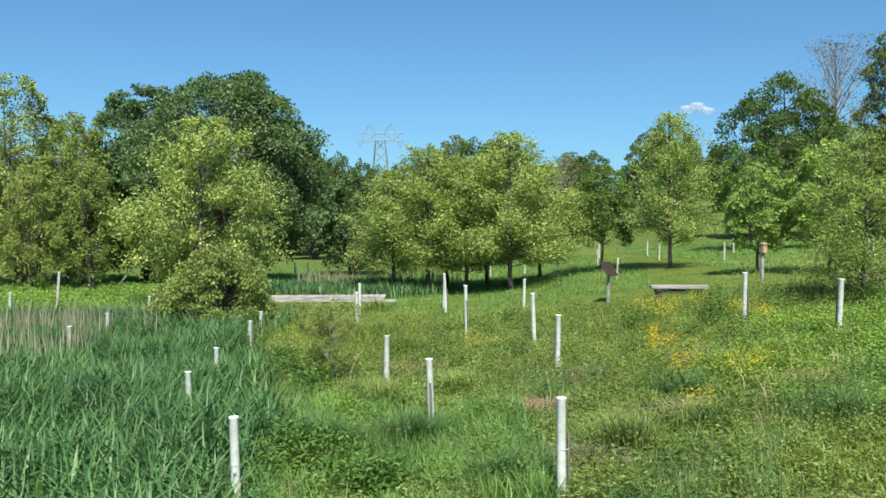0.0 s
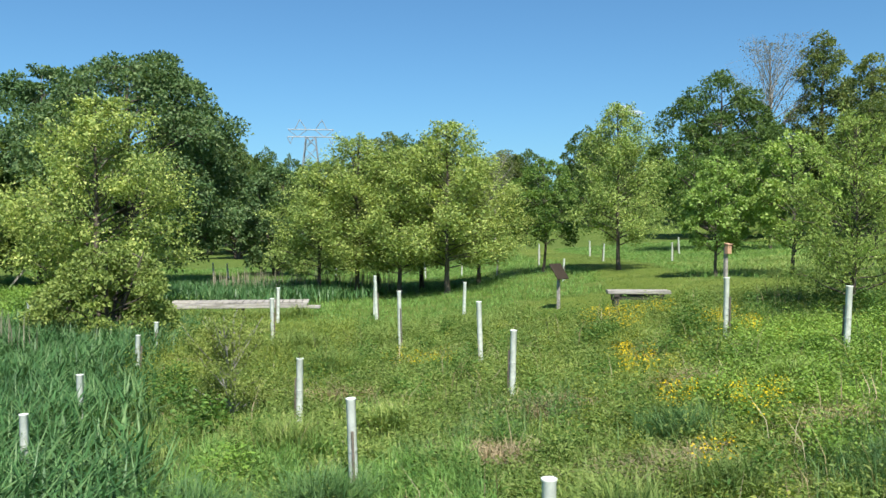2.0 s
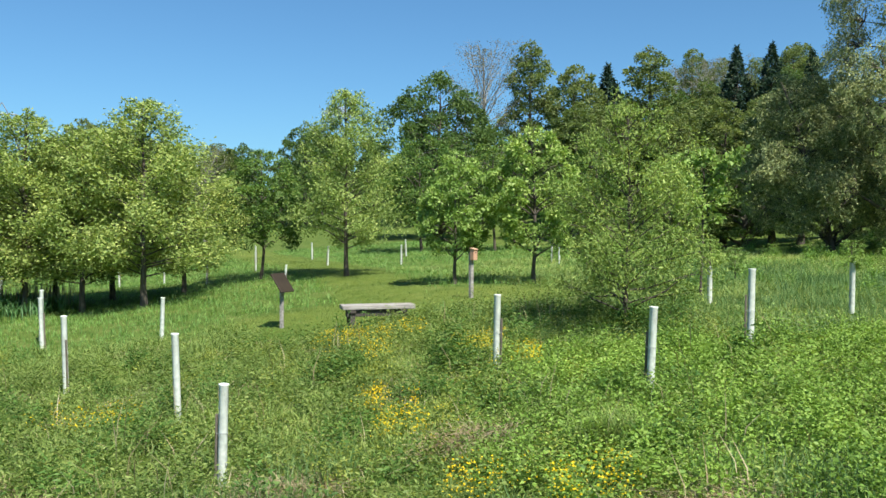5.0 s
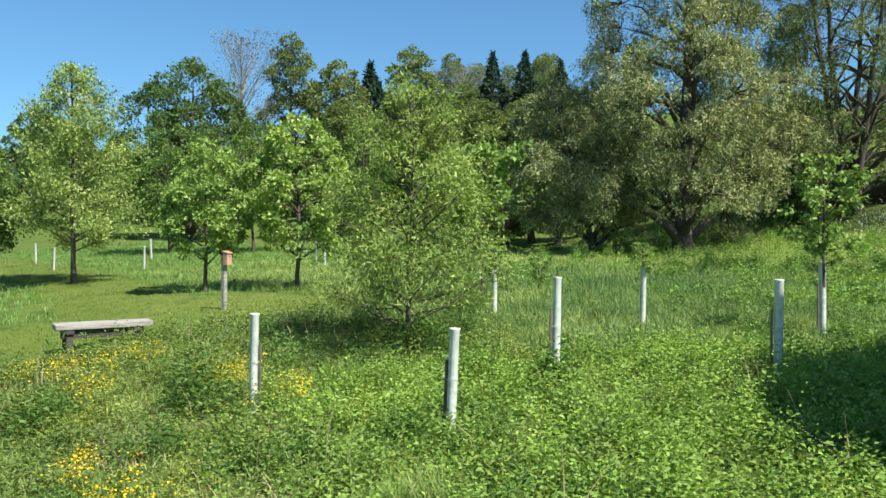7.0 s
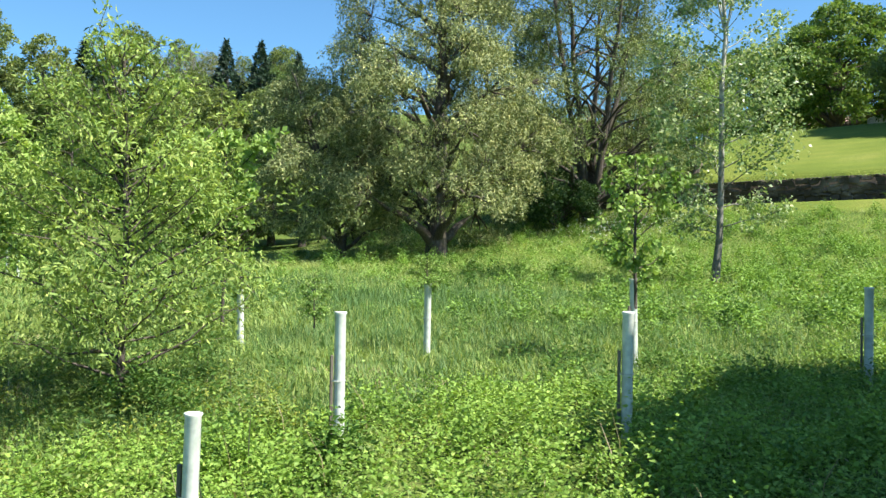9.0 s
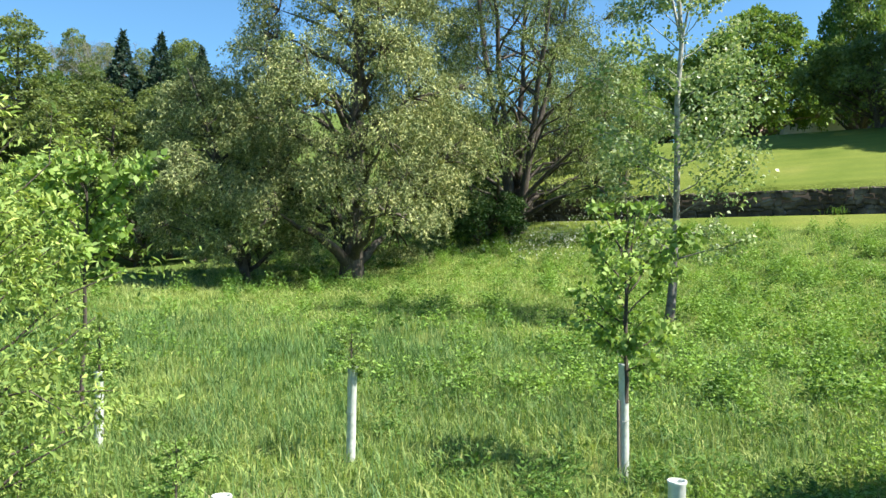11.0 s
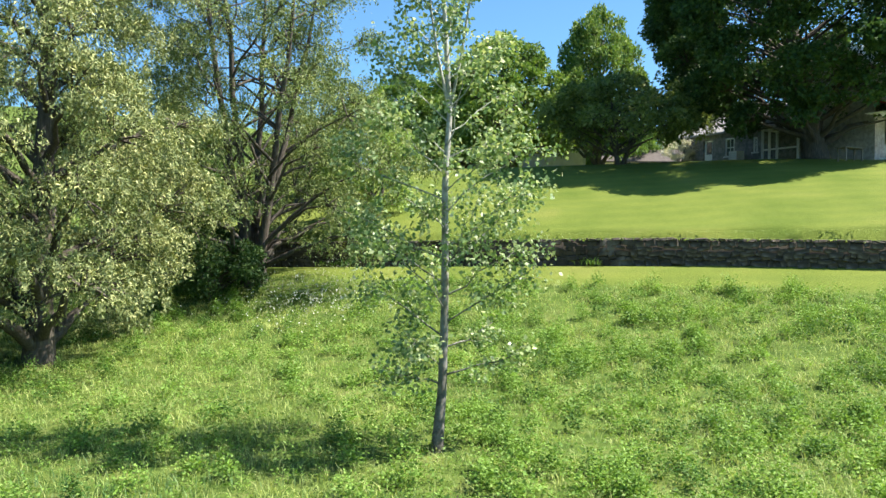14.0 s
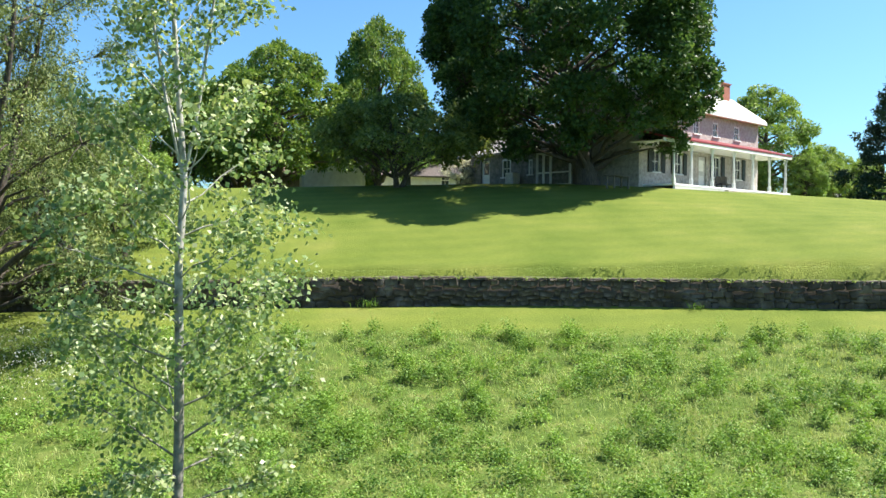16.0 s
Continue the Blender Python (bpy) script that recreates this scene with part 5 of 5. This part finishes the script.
# ---- a small cloud ----
M_CLOUD, _n, _l, _b = material("cloud_white", 1.0, 0.0)
_b.inputs["Base Color"].default_value = (0.72, 0.69, 0.72, 1)
_b.inputs["Alpha"].default_value = 0.24
rc = random.Random(6)
cv, cf = [], []
for k in range(4):
    bm = bmesh.new()
    s = rc.uniform(8, 17)
    u = (-0.8, -0.25, 0.3, 0.75)[k]
    bmesh.ops.create_icosphere(bm, subdivisions=2, radius=s, matrix=Matrix.Translation((u * 30, rc.uniform(-15, 15), 6 - abs(u + 0.2) * 12)) @ Matrix.Diagonal((1.5, 1, 0.75, 1)))
    o = len(cv)
    for v in bm.verts:
        v.index = 0
    bm.verts.index_update()
    cv += [tuple(v.co * (1 + 0.12 * noise.noise(v.co * 0.12))) for v in bm.verts]
    cf += [tuple(o + v.index for v in f.verts) for f in bm.faces]
    bm.free()
cloud_mesh = mesh_of("cloud", np.array(cv) * [1, 1, 0.9], np.array(cf), M_CLOUD, True)
cloud = tagged(new("cloud", cloud_mesh), "small white cloud low in the blue sky", "cloud", kind="structure")
cloud.location = (611, 2004, 308)


# ---- grasses and weeds ----
def scattered(rng, n, x0, x1, y0, y1, keep):
    x, y = rng.uniform(x0, x1, n), rng.uniform(y0, y1, n)
    ok = rng.uniform(0, 1, n) < keep(x, y)
    return x[ok], y[ok]


def patch_noise(x, y, s, seed):
    a = np.sin(x * s + seed) * np.cos(y * s * 1.13 + seed * 1.7) + 0.6 * np.sin(x * s * 2.3 - y * s * 1.9 + seed * 0.6) + 0.4 * np.sin(x * s * 4.1 + y * s * 3.7 + seed * 2.1)
    return np.clip(0.5 + a / 3.0, 0, 1)


def blades(rng, x, y, tall, width, bend, spread=0.06, per=1):
    """Bent blades, one folded face each, tapering to the tip."""
    x, y = np.repeat(x, per), np.repeat(y, per)
    n = len(x)
    x, y = x + rng.normal(0, spread, n), y + rng.normal(0, spread, n)
    z = height(x, y) - 0.02
    a = rng.uniform(0, 2 * np.pi, n)
    h = np.repeat(tall, per) if np.ndim(tall) else np.full(n, tall)
    h = h * rng.uniform(0.55, 1.25, n)
    w = width * rng.uniform(0.6, 1.3, n)
    out = np.stack([np.cos(a), np.sin(a), np.zeros(n)], -1)
    side = np.stack([-np.sin(a), np.cos(a), np.zeros(n)], -1)
    p0 = np.stack([x, y, z], -1)
    b = bend * rng.uniform(0.3, 1.6, n)
    p1 = p0 + out * (h * b * 0.25)[:, None] + np.array([0, 0, 1.0]) * (h * 0.62)[:, None]
    p2 = p0 + out * (h * b * 0.95)[:, None] + np.array([0, 0, 1.0]) * (h * (1.0 - 0.3 * b))[:, None]
    s = side * w[:, None] * 0.5
    v = np.stack([p0, p1 * 0.75 + p0 * 0.25 + s, p2, p1 * 0.75 + p0 * 0.25 - s], 1).reshape(-1, 3)
    f = np.arange(4 * n).reshape(n, 4)
    return v, f


def weeds(rng, x, y, tall, leaf, per, width=0.5, round_top=0.5):
    """Leafy stems: pairs of leaves up each stem, spreading outward."""
    n = len(x)
    h = tall * rng.uniform(0.6, 1.15, n)
    z = height(x, y)
    fr = np.tile(np.linspace(0.25, 1, per), n)
    xx, yy, zz, hh = (np.repeat(v, per) for v in (x, y, z, h))
    a = np.tile(np.arange(per) * 2.4, n) + np.repeat(rng.uniform(0, 6.28, n), per)
    r = rng.uniform(0.0, 0.1, n * per) + 0.02
    at = np.stack([xx + np.cos(a) * r, yy + np.sin(a) * r, zz + hh * fr], -1)
    axis = np.stack([np.cos(a), np.sin(a), rng.uniform(-0.35, 0.75, n * per) + round_top * (fr - 0.4)], -1)
    return leaf_arrays(rng, at, axis, leaf * (1.15 - 0.45 * fr), width, 0.35)


def mounds(rng, n, per, x0, x1, y0, y1, keep, size, tall, leaf, leaves, width=0.5):
    """Leafy plants gathered into rounded clumps, highest in the middle of each clump."""
    cx, cy = scattered(rng, n, x0, x1, y0, y1, keep)
    s = size * rng.uniform(0.5, 1.3, len(cx))
    t = tall * rng.uniform(0.6, 1.3, len(cx))
    x = np.repeat(cx, per) + rng.normal(0, 1, len(cx) * per) * np.repeat(s, per) * 0.5
    y = np.repeat(cy, per) + rng.normal(0, 1, len(cx) * per) * np.repeat(s, per) * 0.5
    d = np.hypot(x - np.repeat(cx, per), y - np.repeat(cy, per)) / np.repeat(s, per)
    return weeds(rng, x, y, np.repeat(t, per) * np.clip(1.15 - 0.75 * d, 0.15, 1.2), leaf, leaves, width)


def stuff(name, label, arrays, mat, category="plants"):
    v, f = arrays
    return tagged(new(name, mesh_of(name, v, f, mat)), label, category, kind="stuff")


rng = np.random.default_rng(77)


def reedy(x, y):
    """1 in the reed bed on the low side."""
    edge = -1.5 - 2.3 * smooth((y - 12.5) / 5) - 0.1 * np.maximum(y - 18, 0) + 0.35 * np.sin(y * 0.45)
    near = smooth((edge - x) / 1.5) * (1 - smooth((y - 29) / 3))
    far = (1 - smooth(np.hypot((x + 5.5) / 6.5, (y - 44) / 5.5) * 3 - 2))
    return np.clip(np.maximum(near, far), 0, 1)


def weedy(x, y):
    """1 where broad-leaved weeds cover the ground."""
    e = smooth((x - 4.5 - 0.12 * (y - 12) + 1.2 * np.sin(y * 0.5)) / 3) * (1 - smooth((y - 19.0 - 0.75 * (11 - x)) / 1.6)) * (1 - smooth((x - 17) / 3))
    return np.clip(e, 0, 1)


def wild(x, y):
    return 1 - smooth(mown(x, y) / 0.45)


def dry(x, y):
    return (patch_noise(x, y, 0.85, 31) > 0.7) * 1.0


x, y = scattered(rng, 34000, -17, 1, 4, 32, lambda x, y: reedy(x, y) * wild(x, y))
stuff("reed_bed", "dense bed of tall blue-green reed grass", blades(rng, x, y, 0.6 + 0.3 * patch_noise(x, y, 0.5, 8), 0.036, 0.78, 0.08, 3), G_REED)
x, y = scattered(rng, 12000, -13, 3, 37, 51, lambda x, y: reedy(x, y))
stuff("reed_bed", "far patch of blue-green reeds by the trees", blades(rng, x, y, 0.7, 0.05, 0.5, 0.1, 2), G_REED)
x, y = scattered(rng, 2600, -17, -7.5, 13, 27, lambda x, y: smooth((patch_noise(x, y, 0.5, 2) - 0.35) * 4) * smooth((-7.6 - x) / 3))
stuff("dry_cattails", "dry tan cattail stalks among the reeds", blades(rng, x, y, 1.15, 0.022, 0.14, 0.12, 2), G_CATTAIL)
x, y = scattered(rng, 350, -8, 1, 44, 49, lambda x, y: 1 + 0 * x)
stuff("dry_cattails", "pale dry stalks behind the far reeds", blades(rng, x, y, 1.1, 0.03, 0.1, 0.1, 2), G_CATTAIL)
rushy = lambda x, y: np.minimum(1, 1.4 * np.exp(-((x - 20.2) / 2.9) ** 2 - ((y - 29.3) / 2.6) ** 2) + 1.4 * np.exp(-((x - 21) / 2.9) ** 2 - ((y - 23.8) / 2.3) ** 2))
x, y = scattered(rng, 46000, -6, 22, 3, 32, lambda x, y: (1 - 0.9 * rushy(x, y)) * (1 - reedy(x, y)) * wild(x, y) * (1 - 0.75 * weedy(x, y)) * (1 - 0.6 * dry(x, y)))
stuff("meadow_grass", "tangled green and straw-tipped meadow grass", blades(rng, x, y, 0.12 + 0.26 * patch_noise(x, y, 0.7, 3), 0.016, 0.95, 0.11, 5), G_GRASS)
x, y = scattered(rng, 22000, -5, 14, 3, 30, lambda x, y: (1 - reedy(x, y)) * wild(x, y) * (0.1 + 0.75 * dry(x, y)) * (1 - 0.8 * weedy(x, y)))
stuff("dry_grass", "straw-coloured dry grass between the green", blades(rng, x, y, 0.22, 0.009, 1.2, 0.1, 4), G_DRY)
x, y = scattered(rng, 9000, -3, 13, 4, 32, lambda x, y: (1 - reedy(x, y)) * wild(x, y) * (1 - 0.7 * weedy(x, y)) * smooth(patch_noise(x, y, 1.1, 41) * 2 - 0.5))
stuff("small_forbs", "small-leaved green meadow plants", weeds(rng, x, y, 0.36, 0.06, 12, 0.36), G_FORB)
x, y = scattered(rng, 28000, -24, 26, 31, 70, lambda x, y: (1 - reedy(x, y)) * wild(x, y))
stuff("meadow_grass", "rough grass beneath the young trees", blades(rng, x, y, 0.24, 0.017, 0.8, 0.22, 5), G_LUSH)
x, y = scattered(rng, 7000, -24, -7, 28, 48, lambda x, y: (1 - reedy(x, y)) * smooth(patch_noise(x, y, 0.6, 4) * 2 - 0.4))
stuff("leafy_weeds", "low leafy weeds at the edge of the wet ground", weeds(rng, x, y, 0.4, 0.13, 8), G_WEED)
x, y = scattered(rng, 50000, 14, 47, -8, 43, lambda x, y: (1 - 0.9 * rushy(x, y)) * wild(x, y) * (0.35 + 0.65 * patch_noise(x, y, 0.5, 9)))
stuff("bank_grass", "light green grass on the bank below the wall", blades(rng, x, y, 0.27, 0.017, 0.9, 0.14, 5), G_BANK)
x, y = scattered(rng, 17000, 9, 25, 12, 29, lambda x, y: smooth((y - 19.2 - 0.75 * (11 - x)) / 1.2) * (1 - smooth((y - 25.5 - 0.45 * (11 - x)) / 2.5)) * (0.4 + 0.6 * patch_noise(x, y, 0.6, 5)))
stuff("rush_strip", "strip of upright blue-green rushes", blades(rng, x, y, 0.32, 0.011, 0.45, 0.12, 6), G_BLUE)
x, y = scattered(rng, 9000, -4, 8, 4, 18, lambda x, y: (patch_noise(x, y, 0.8, 6) > 0.7) * (1 - reedy(x, y)) * 0.9)
stuff("rush_clumps", "clumps of fine blue-green rush", blades(rng, x, y, 0.45, 0.01, 0.4, 0.12, 7), G_BLUE)
x, y = scattered(rng, 17000, 3, 19, 6, 27, lambda x, y: weedy(x, y))
stuff("leafy_weeds", "thick bright green broad-leaved weeds", weeds(rng, x, y, 0.3, 0.066, 16, 0.55), G_WEED)
stuff("leafy_weeds", "mounds of bright broad-leaved weeds", mounds(rng, 620, 22, 3, 19, 6, 27, weedy, 0.42, 0.62, 0.068, 15, 0.55), G_WEED)
open_ground = lambda x, y: (1 - reedy(x, y)) * wild(x, y) * (1 - 0.8 * weedy(x, y))
stuff("leafy_weeds", "patches of darker broad-leaved weeds", mounds(rng, 640, 14, -3, 19, 5, 30, lambda x, y: (patch_noise(x, y, 0.55, 14) > 0.55) * (1 - reedy(x, y)) * wild(x, y), 0.4, 0.58, 0.105, 12, 0.3), G_WEED_DARK)
stuff("small_forbs", "rounded tufts of feathery green forbs", mounds(rng, 1000, 13, -2, 12, 4, 29, open_ground, 0.34, 0.55, 0.085, 10, 0.34), G_FORB)
stuff("meadow_spurge", "yellow-green flowering tufts in the meadow", mounds(rng, 380, 12, 2, 12, 5, 28, lambda x, y: open_ground(x, y) * smooth((x - 1) / 5), 0.4, 0.45, 0.06, 10, 0.5), G_LIME)
stuff("bank_weeds", "clumps of leafy weeds on the grassy bank", mounds(rng, 2400, 18, 19, 46, -8, 42, lambda x, y: (1 - 0.85 * rushy(x, y)) * wild(x, y) * (0.35 + 0.65 * smooth(patch_noise(x, y, 0.5, 21) * 2 - 0.5)) * (0.3 + 0.7 * (1 - smooth((y - 16) / 8))), 0.34, 0.68, 0.09, 12, 0.6), G_WEED)
stuff("bank_weeds", "dark green leafy clumps on the bank", mounds(rng, 520, 16, 19, 46, -8, 42, lambda x, y: (1 - 0.85 * rushy(x, y)) * wild(x, y) * smooth(patch_noise(x, y, 0.4, 33) * 2 - 0.4) * (0.4 + 0.6 * (1 - smooth((y - 16) / 8))), 0.36, 0.7, 0.09, 12, 0.6), G_WEED_DARK)
for fx, fy, fr, fn in ((1.0, 21.5, 0.55, 14), (6.2, 24.5, 0.6, 28), (4.7, 18.2, 0.45, 16), (5.3, 14.6, 0.45, 17), (4.4, 15.4, 0.4, 12), (7.5, 21.6, 0.5, 20), (5.9, 22.9, 0.5, 12), (4.9, 19.4, 0.4, 12), (7.6, 19.8, 0.4, 12), (4.0, 12.6, 0.35, 6), (7.4, 24.6, 0.3, 8)):
    x, y = fx + rng.normal(0, fr * 0.55, fn), fy + rng.normal(0, fr * 0.55, fn)
    x, y = np.repeat(x, 22) + rng.normal(0, 0.07, fn * 22), np.repeat(y, 22) + rng.normal(0, 0.07, fn * 22)
    z = height(x, y) + rng.uniform(0.3, 0.58, fn * 22)
    at = np.stack([x, y, z], -1)
    stuff("buttercup_patch", "patch of small bright yellow meadow flowers", leaf_arrays(rng, at, rng.normal(0, 1, (fn * 22, 3)) * [1, 1, 0.4], 0.026, 0.9), G_FLOWER, "flowers")
    stuff("flower_stems", "green stems of the yellow flowers", blades(rng, x[::9], y[::9], 0.45, 0.012, 0.3, 0.03, 1), G_FORB, "flowers")
x, y = 42 + rng.normal(0, 2.0, 1500), 26.0 + rng.normal(0, 1.7, 1500)
stuff("white_blossom", "hazy patch of small white flowers on the bank", leaf_arrays(rng, np.stack([x, y, height(x, y) + rng.uniform(0.35, 0.65, 1500)], -1), rng.normal(0, 1, (1500, 3)), 0.055, 0.8), G_WHITE, "flowers")
y = rng.uniform(-14, 33, 16000)
x = wall_line(y) + rng.uniform(-0.06, 1.0, 16000)
v, f = blades(rng, x, y, 0.1, 0.02, 1.5, 0.02, 1)
v[:, 2] = np.maximum(v[:, 2], np.repeat(height(wall_line(y) - 0.2, y) + 1.1, 4) + rng.uniform(-0.08, 0.07, len(v)))
stuff("wall_top_grass", "grass fringe along the top of the wall", (v, f), G_BANK)
for wy, wr, wn_ in ((15.8, 0.5, 22), (27.0, 0.9, 40), (3.0, 0.25, 8)):
    y = wy + rng.normal(0, wr * 0.5, wn_)
    x = wall_line(y) - rng.uniform(0.05, 0.4, wn_)
    stuff("wall_foot_weeds", "tuft of weeds against the foot of the wall", blades(rng, x, y, 0.45, 0.03, 0.8, 0.08, 3), G_WEED_DARK)
short = lambda x, y: smooth(mown(x, y) / 0.5)
x, y = scattered(rng, 26000, 2, 24, 25, 62, short)
stuff("mown_grass", "short mown grass of the meadow path", blades(rng, x, y, 0.075, 0.014, 1.0, 0.12, 5), G_MOWN, "grass")
for hx, hy, hr in ((0.3, 12.6, 0.55), (2.9, 17.2, 0.6), (1.5, 14.9, 0.5), (3.6, 13.4, 0.6), (5.4, 17.6, 0.45), (-0.6, 19.4, 0.5), (6.2, 13.8, 0.5), (1.8, 11.4, 0.4)):
    hn = int(700 * hr)
    x, y = hx + rng.normal(0, hr * 0.6, hn), hy + rng.normal(0, hr * 0.45, hn)
    stuff("thatch_patch", "flattened patch of dead brown thatch", blades(rng, x, y, 0.34, 0.014, 1.7, 0.04, 2), G_DRY, "grass")
for bx, by, bs, bt, bn, bmat, bl in ((-2.0, 11.4, 0.75, 0.75, 90, G_WEED_DARK, 0.12), (-0.9, 10.4, 0.5, 0.6, 50, G_WEED_DARK, 0.12), (7.0, 21.5, 0.42, 1.15, 60, G_WEED_DARK, 0.1),
                                   (-1.7, 14.2, 0.5, 0.55, 40, G_WEED, 0.1), (-2.6, 20.6, 0.7, 0.8, 60, G_FORB, 0.09), (10.6, 18.2, 0.25, 0.6, 26, G_WEED_DARK, 0.12),
                                   (11.0, 21.6, 0.6, 0.6, 70, G_WEED_DARK, 0.12), (5.2, 22.6, 0.6, 0.6, 60, G_WEED_DARK, 0.1)):
    x, y = bx + rng.normal(0, bs * 0.5, bn), by + rng.normal(0, bs * 0.5, bn)
    stuff("tall_weed_clump", "dense clump of tall leafy weeds", weeds(rng, x, y, bt * np.clip(1.1 - 0.5 * np.hypot(x - bx, y - by) / bs, 0.4, 1), bl, 16, 0.36), bmat)
x, y = scattered(rng, 7000, -17, 24, -10, 4.5, lambda x, y: 0.9 + 0 * x)
stuff("meadow_grass", "rough meadow grass at the start of the path", blades(rng, x, y, 0.3, 0.03, 0.8, 0.2, 3), G_GRASS)
for ux, uy, ur, uh, um in ((-1.8, 12.3, 0.5, 0.75, G_BLUE), (0.86, 10.6, 0.36, 0.6, G_BLUE), (2.56, 11.7, 0.36, 0.6, G_GRASS), (3.85, 12.3, 0.4, 0.5, G_GRASS), (4.0, 14.6, 0.5, 0.5, G_BLUE), (-0.5, 13.0, 0.5, 0.65, G_BLUE),
                           (-1.2, 15.5, 0.5, 0.6, G_GRASS), (5.6, 11.8, 0.5, 0.5, G_BLUE), (-0.9, 22.5, 0.7, 0.6, G_GRASS), (-1.9, 25.0, 0.8, 0.7, G_GRASS), (0.2, 17.0, 0.4, 0.5, G_GRASS), (6.6, 16.2, 0.4, 0.5, G_GRASS)):
    un = int(900 * ur)
    x, y = ux + rng.normal(0, ur * 0.45, un), uy + rng.normal(0, ur * 0.45, un)
    stuff("grass_tussock", "tall arching tussock of meadow grass", blades(rng, x, y, uh, 0.014, 0.75, 0.05, 2), um, "grass")
for cx, cy, cr, cn in ((-3.3, 18.9, 0.5, 46), (-2.6, 17.2, 0.35, 24), (-1.85, 11.4, 0.55, 54), (-0.9, 10.4, 0.35, 26), (-4.0, 21.0, 0.4, 26)):
    x, y = cx + rng.normal(0, cr * 0.6, cn), cy + rng.normal(0, cr * 0.6, cn)
    stuff("leafy_weeds", "dark broad-leaved clump at the edge of the reeds", weeds(rng, x, y, 0.55, 0.11, 16), G_WEED_DARK)
x, y = scattered(rng, 2600, -6.5, -0.5, 19, 31, lambda x, y: (1 - reedy(x, y)) * smooth(patch_noise(x, y, 0.6, 17) * 2 - 0.3))
stuff("feathery_forbs", "tall feathery yellow-green forbs beside the reeds", weeds(rng, x, y, 0.75, 0.05, 12), G_LIME)
x, y = scattered(rng, 7000, 15, 27, 18, 36, rushy)
stuff("rush_clumps", "fine blue-green rushes on the low bank", blades(rng, x, y, 0.36, 0.014, 0.5, 0.12, 7), G_BLUE)
x, y = rng.uniform(-7.6, -2.3, 520), 33.75 + rng.normal(0, 0.22, 520)
stuff("meadow_grass", "ragged grass along the side of the footbridge", blades(rng, x, y, 0.42 + 0.2 * patch_noise(x, y, 1.6, 12), 0.02, 0.8, 0.08, 4), G_GRASS, "grass")
x, y = scattered(rng, 420, -3, 12, 6, 26, lambda x, y: (1 - reedy(x, y)) * wild(x, y) * (patch_noise(x, y, 0.6, 25) > 0.5))
stuff("dry_stalks", "long pale dead stalks leaning in the meadow", blades(rng, x, y, 0.85, 0.012, 0.5, 0.15, 2), G_DRY)
x, y = scattered(rng, 9500, 18, 46, 4, 31, lambda x, y: wild(x, y) * (1 - 0.8 * rushy(x, y)) * (0.3 + 0.7 * patch_noise(x, y, 0.45, 52)))
stuff("bank_weeds", "low mixed leafy growth covering the bank", weeds(rng, x, y, 0.34, 0.08, 10, 0.5), G_WEED)
x, y = scattered(rng, 4200, -2.4, 1.3, 8.5, 15.5, lambda x, y: (1 - 0.8 * reedy(x, y)) * (patch_noise(x, y, 0.9, 61) > 0.35))
stuff("lush_grass", "tall lush green grass beside the reeds", blades(rng, x, y, 0.42, 0.016, 0.6, 0.1, 6), G_LUSH, "grass")
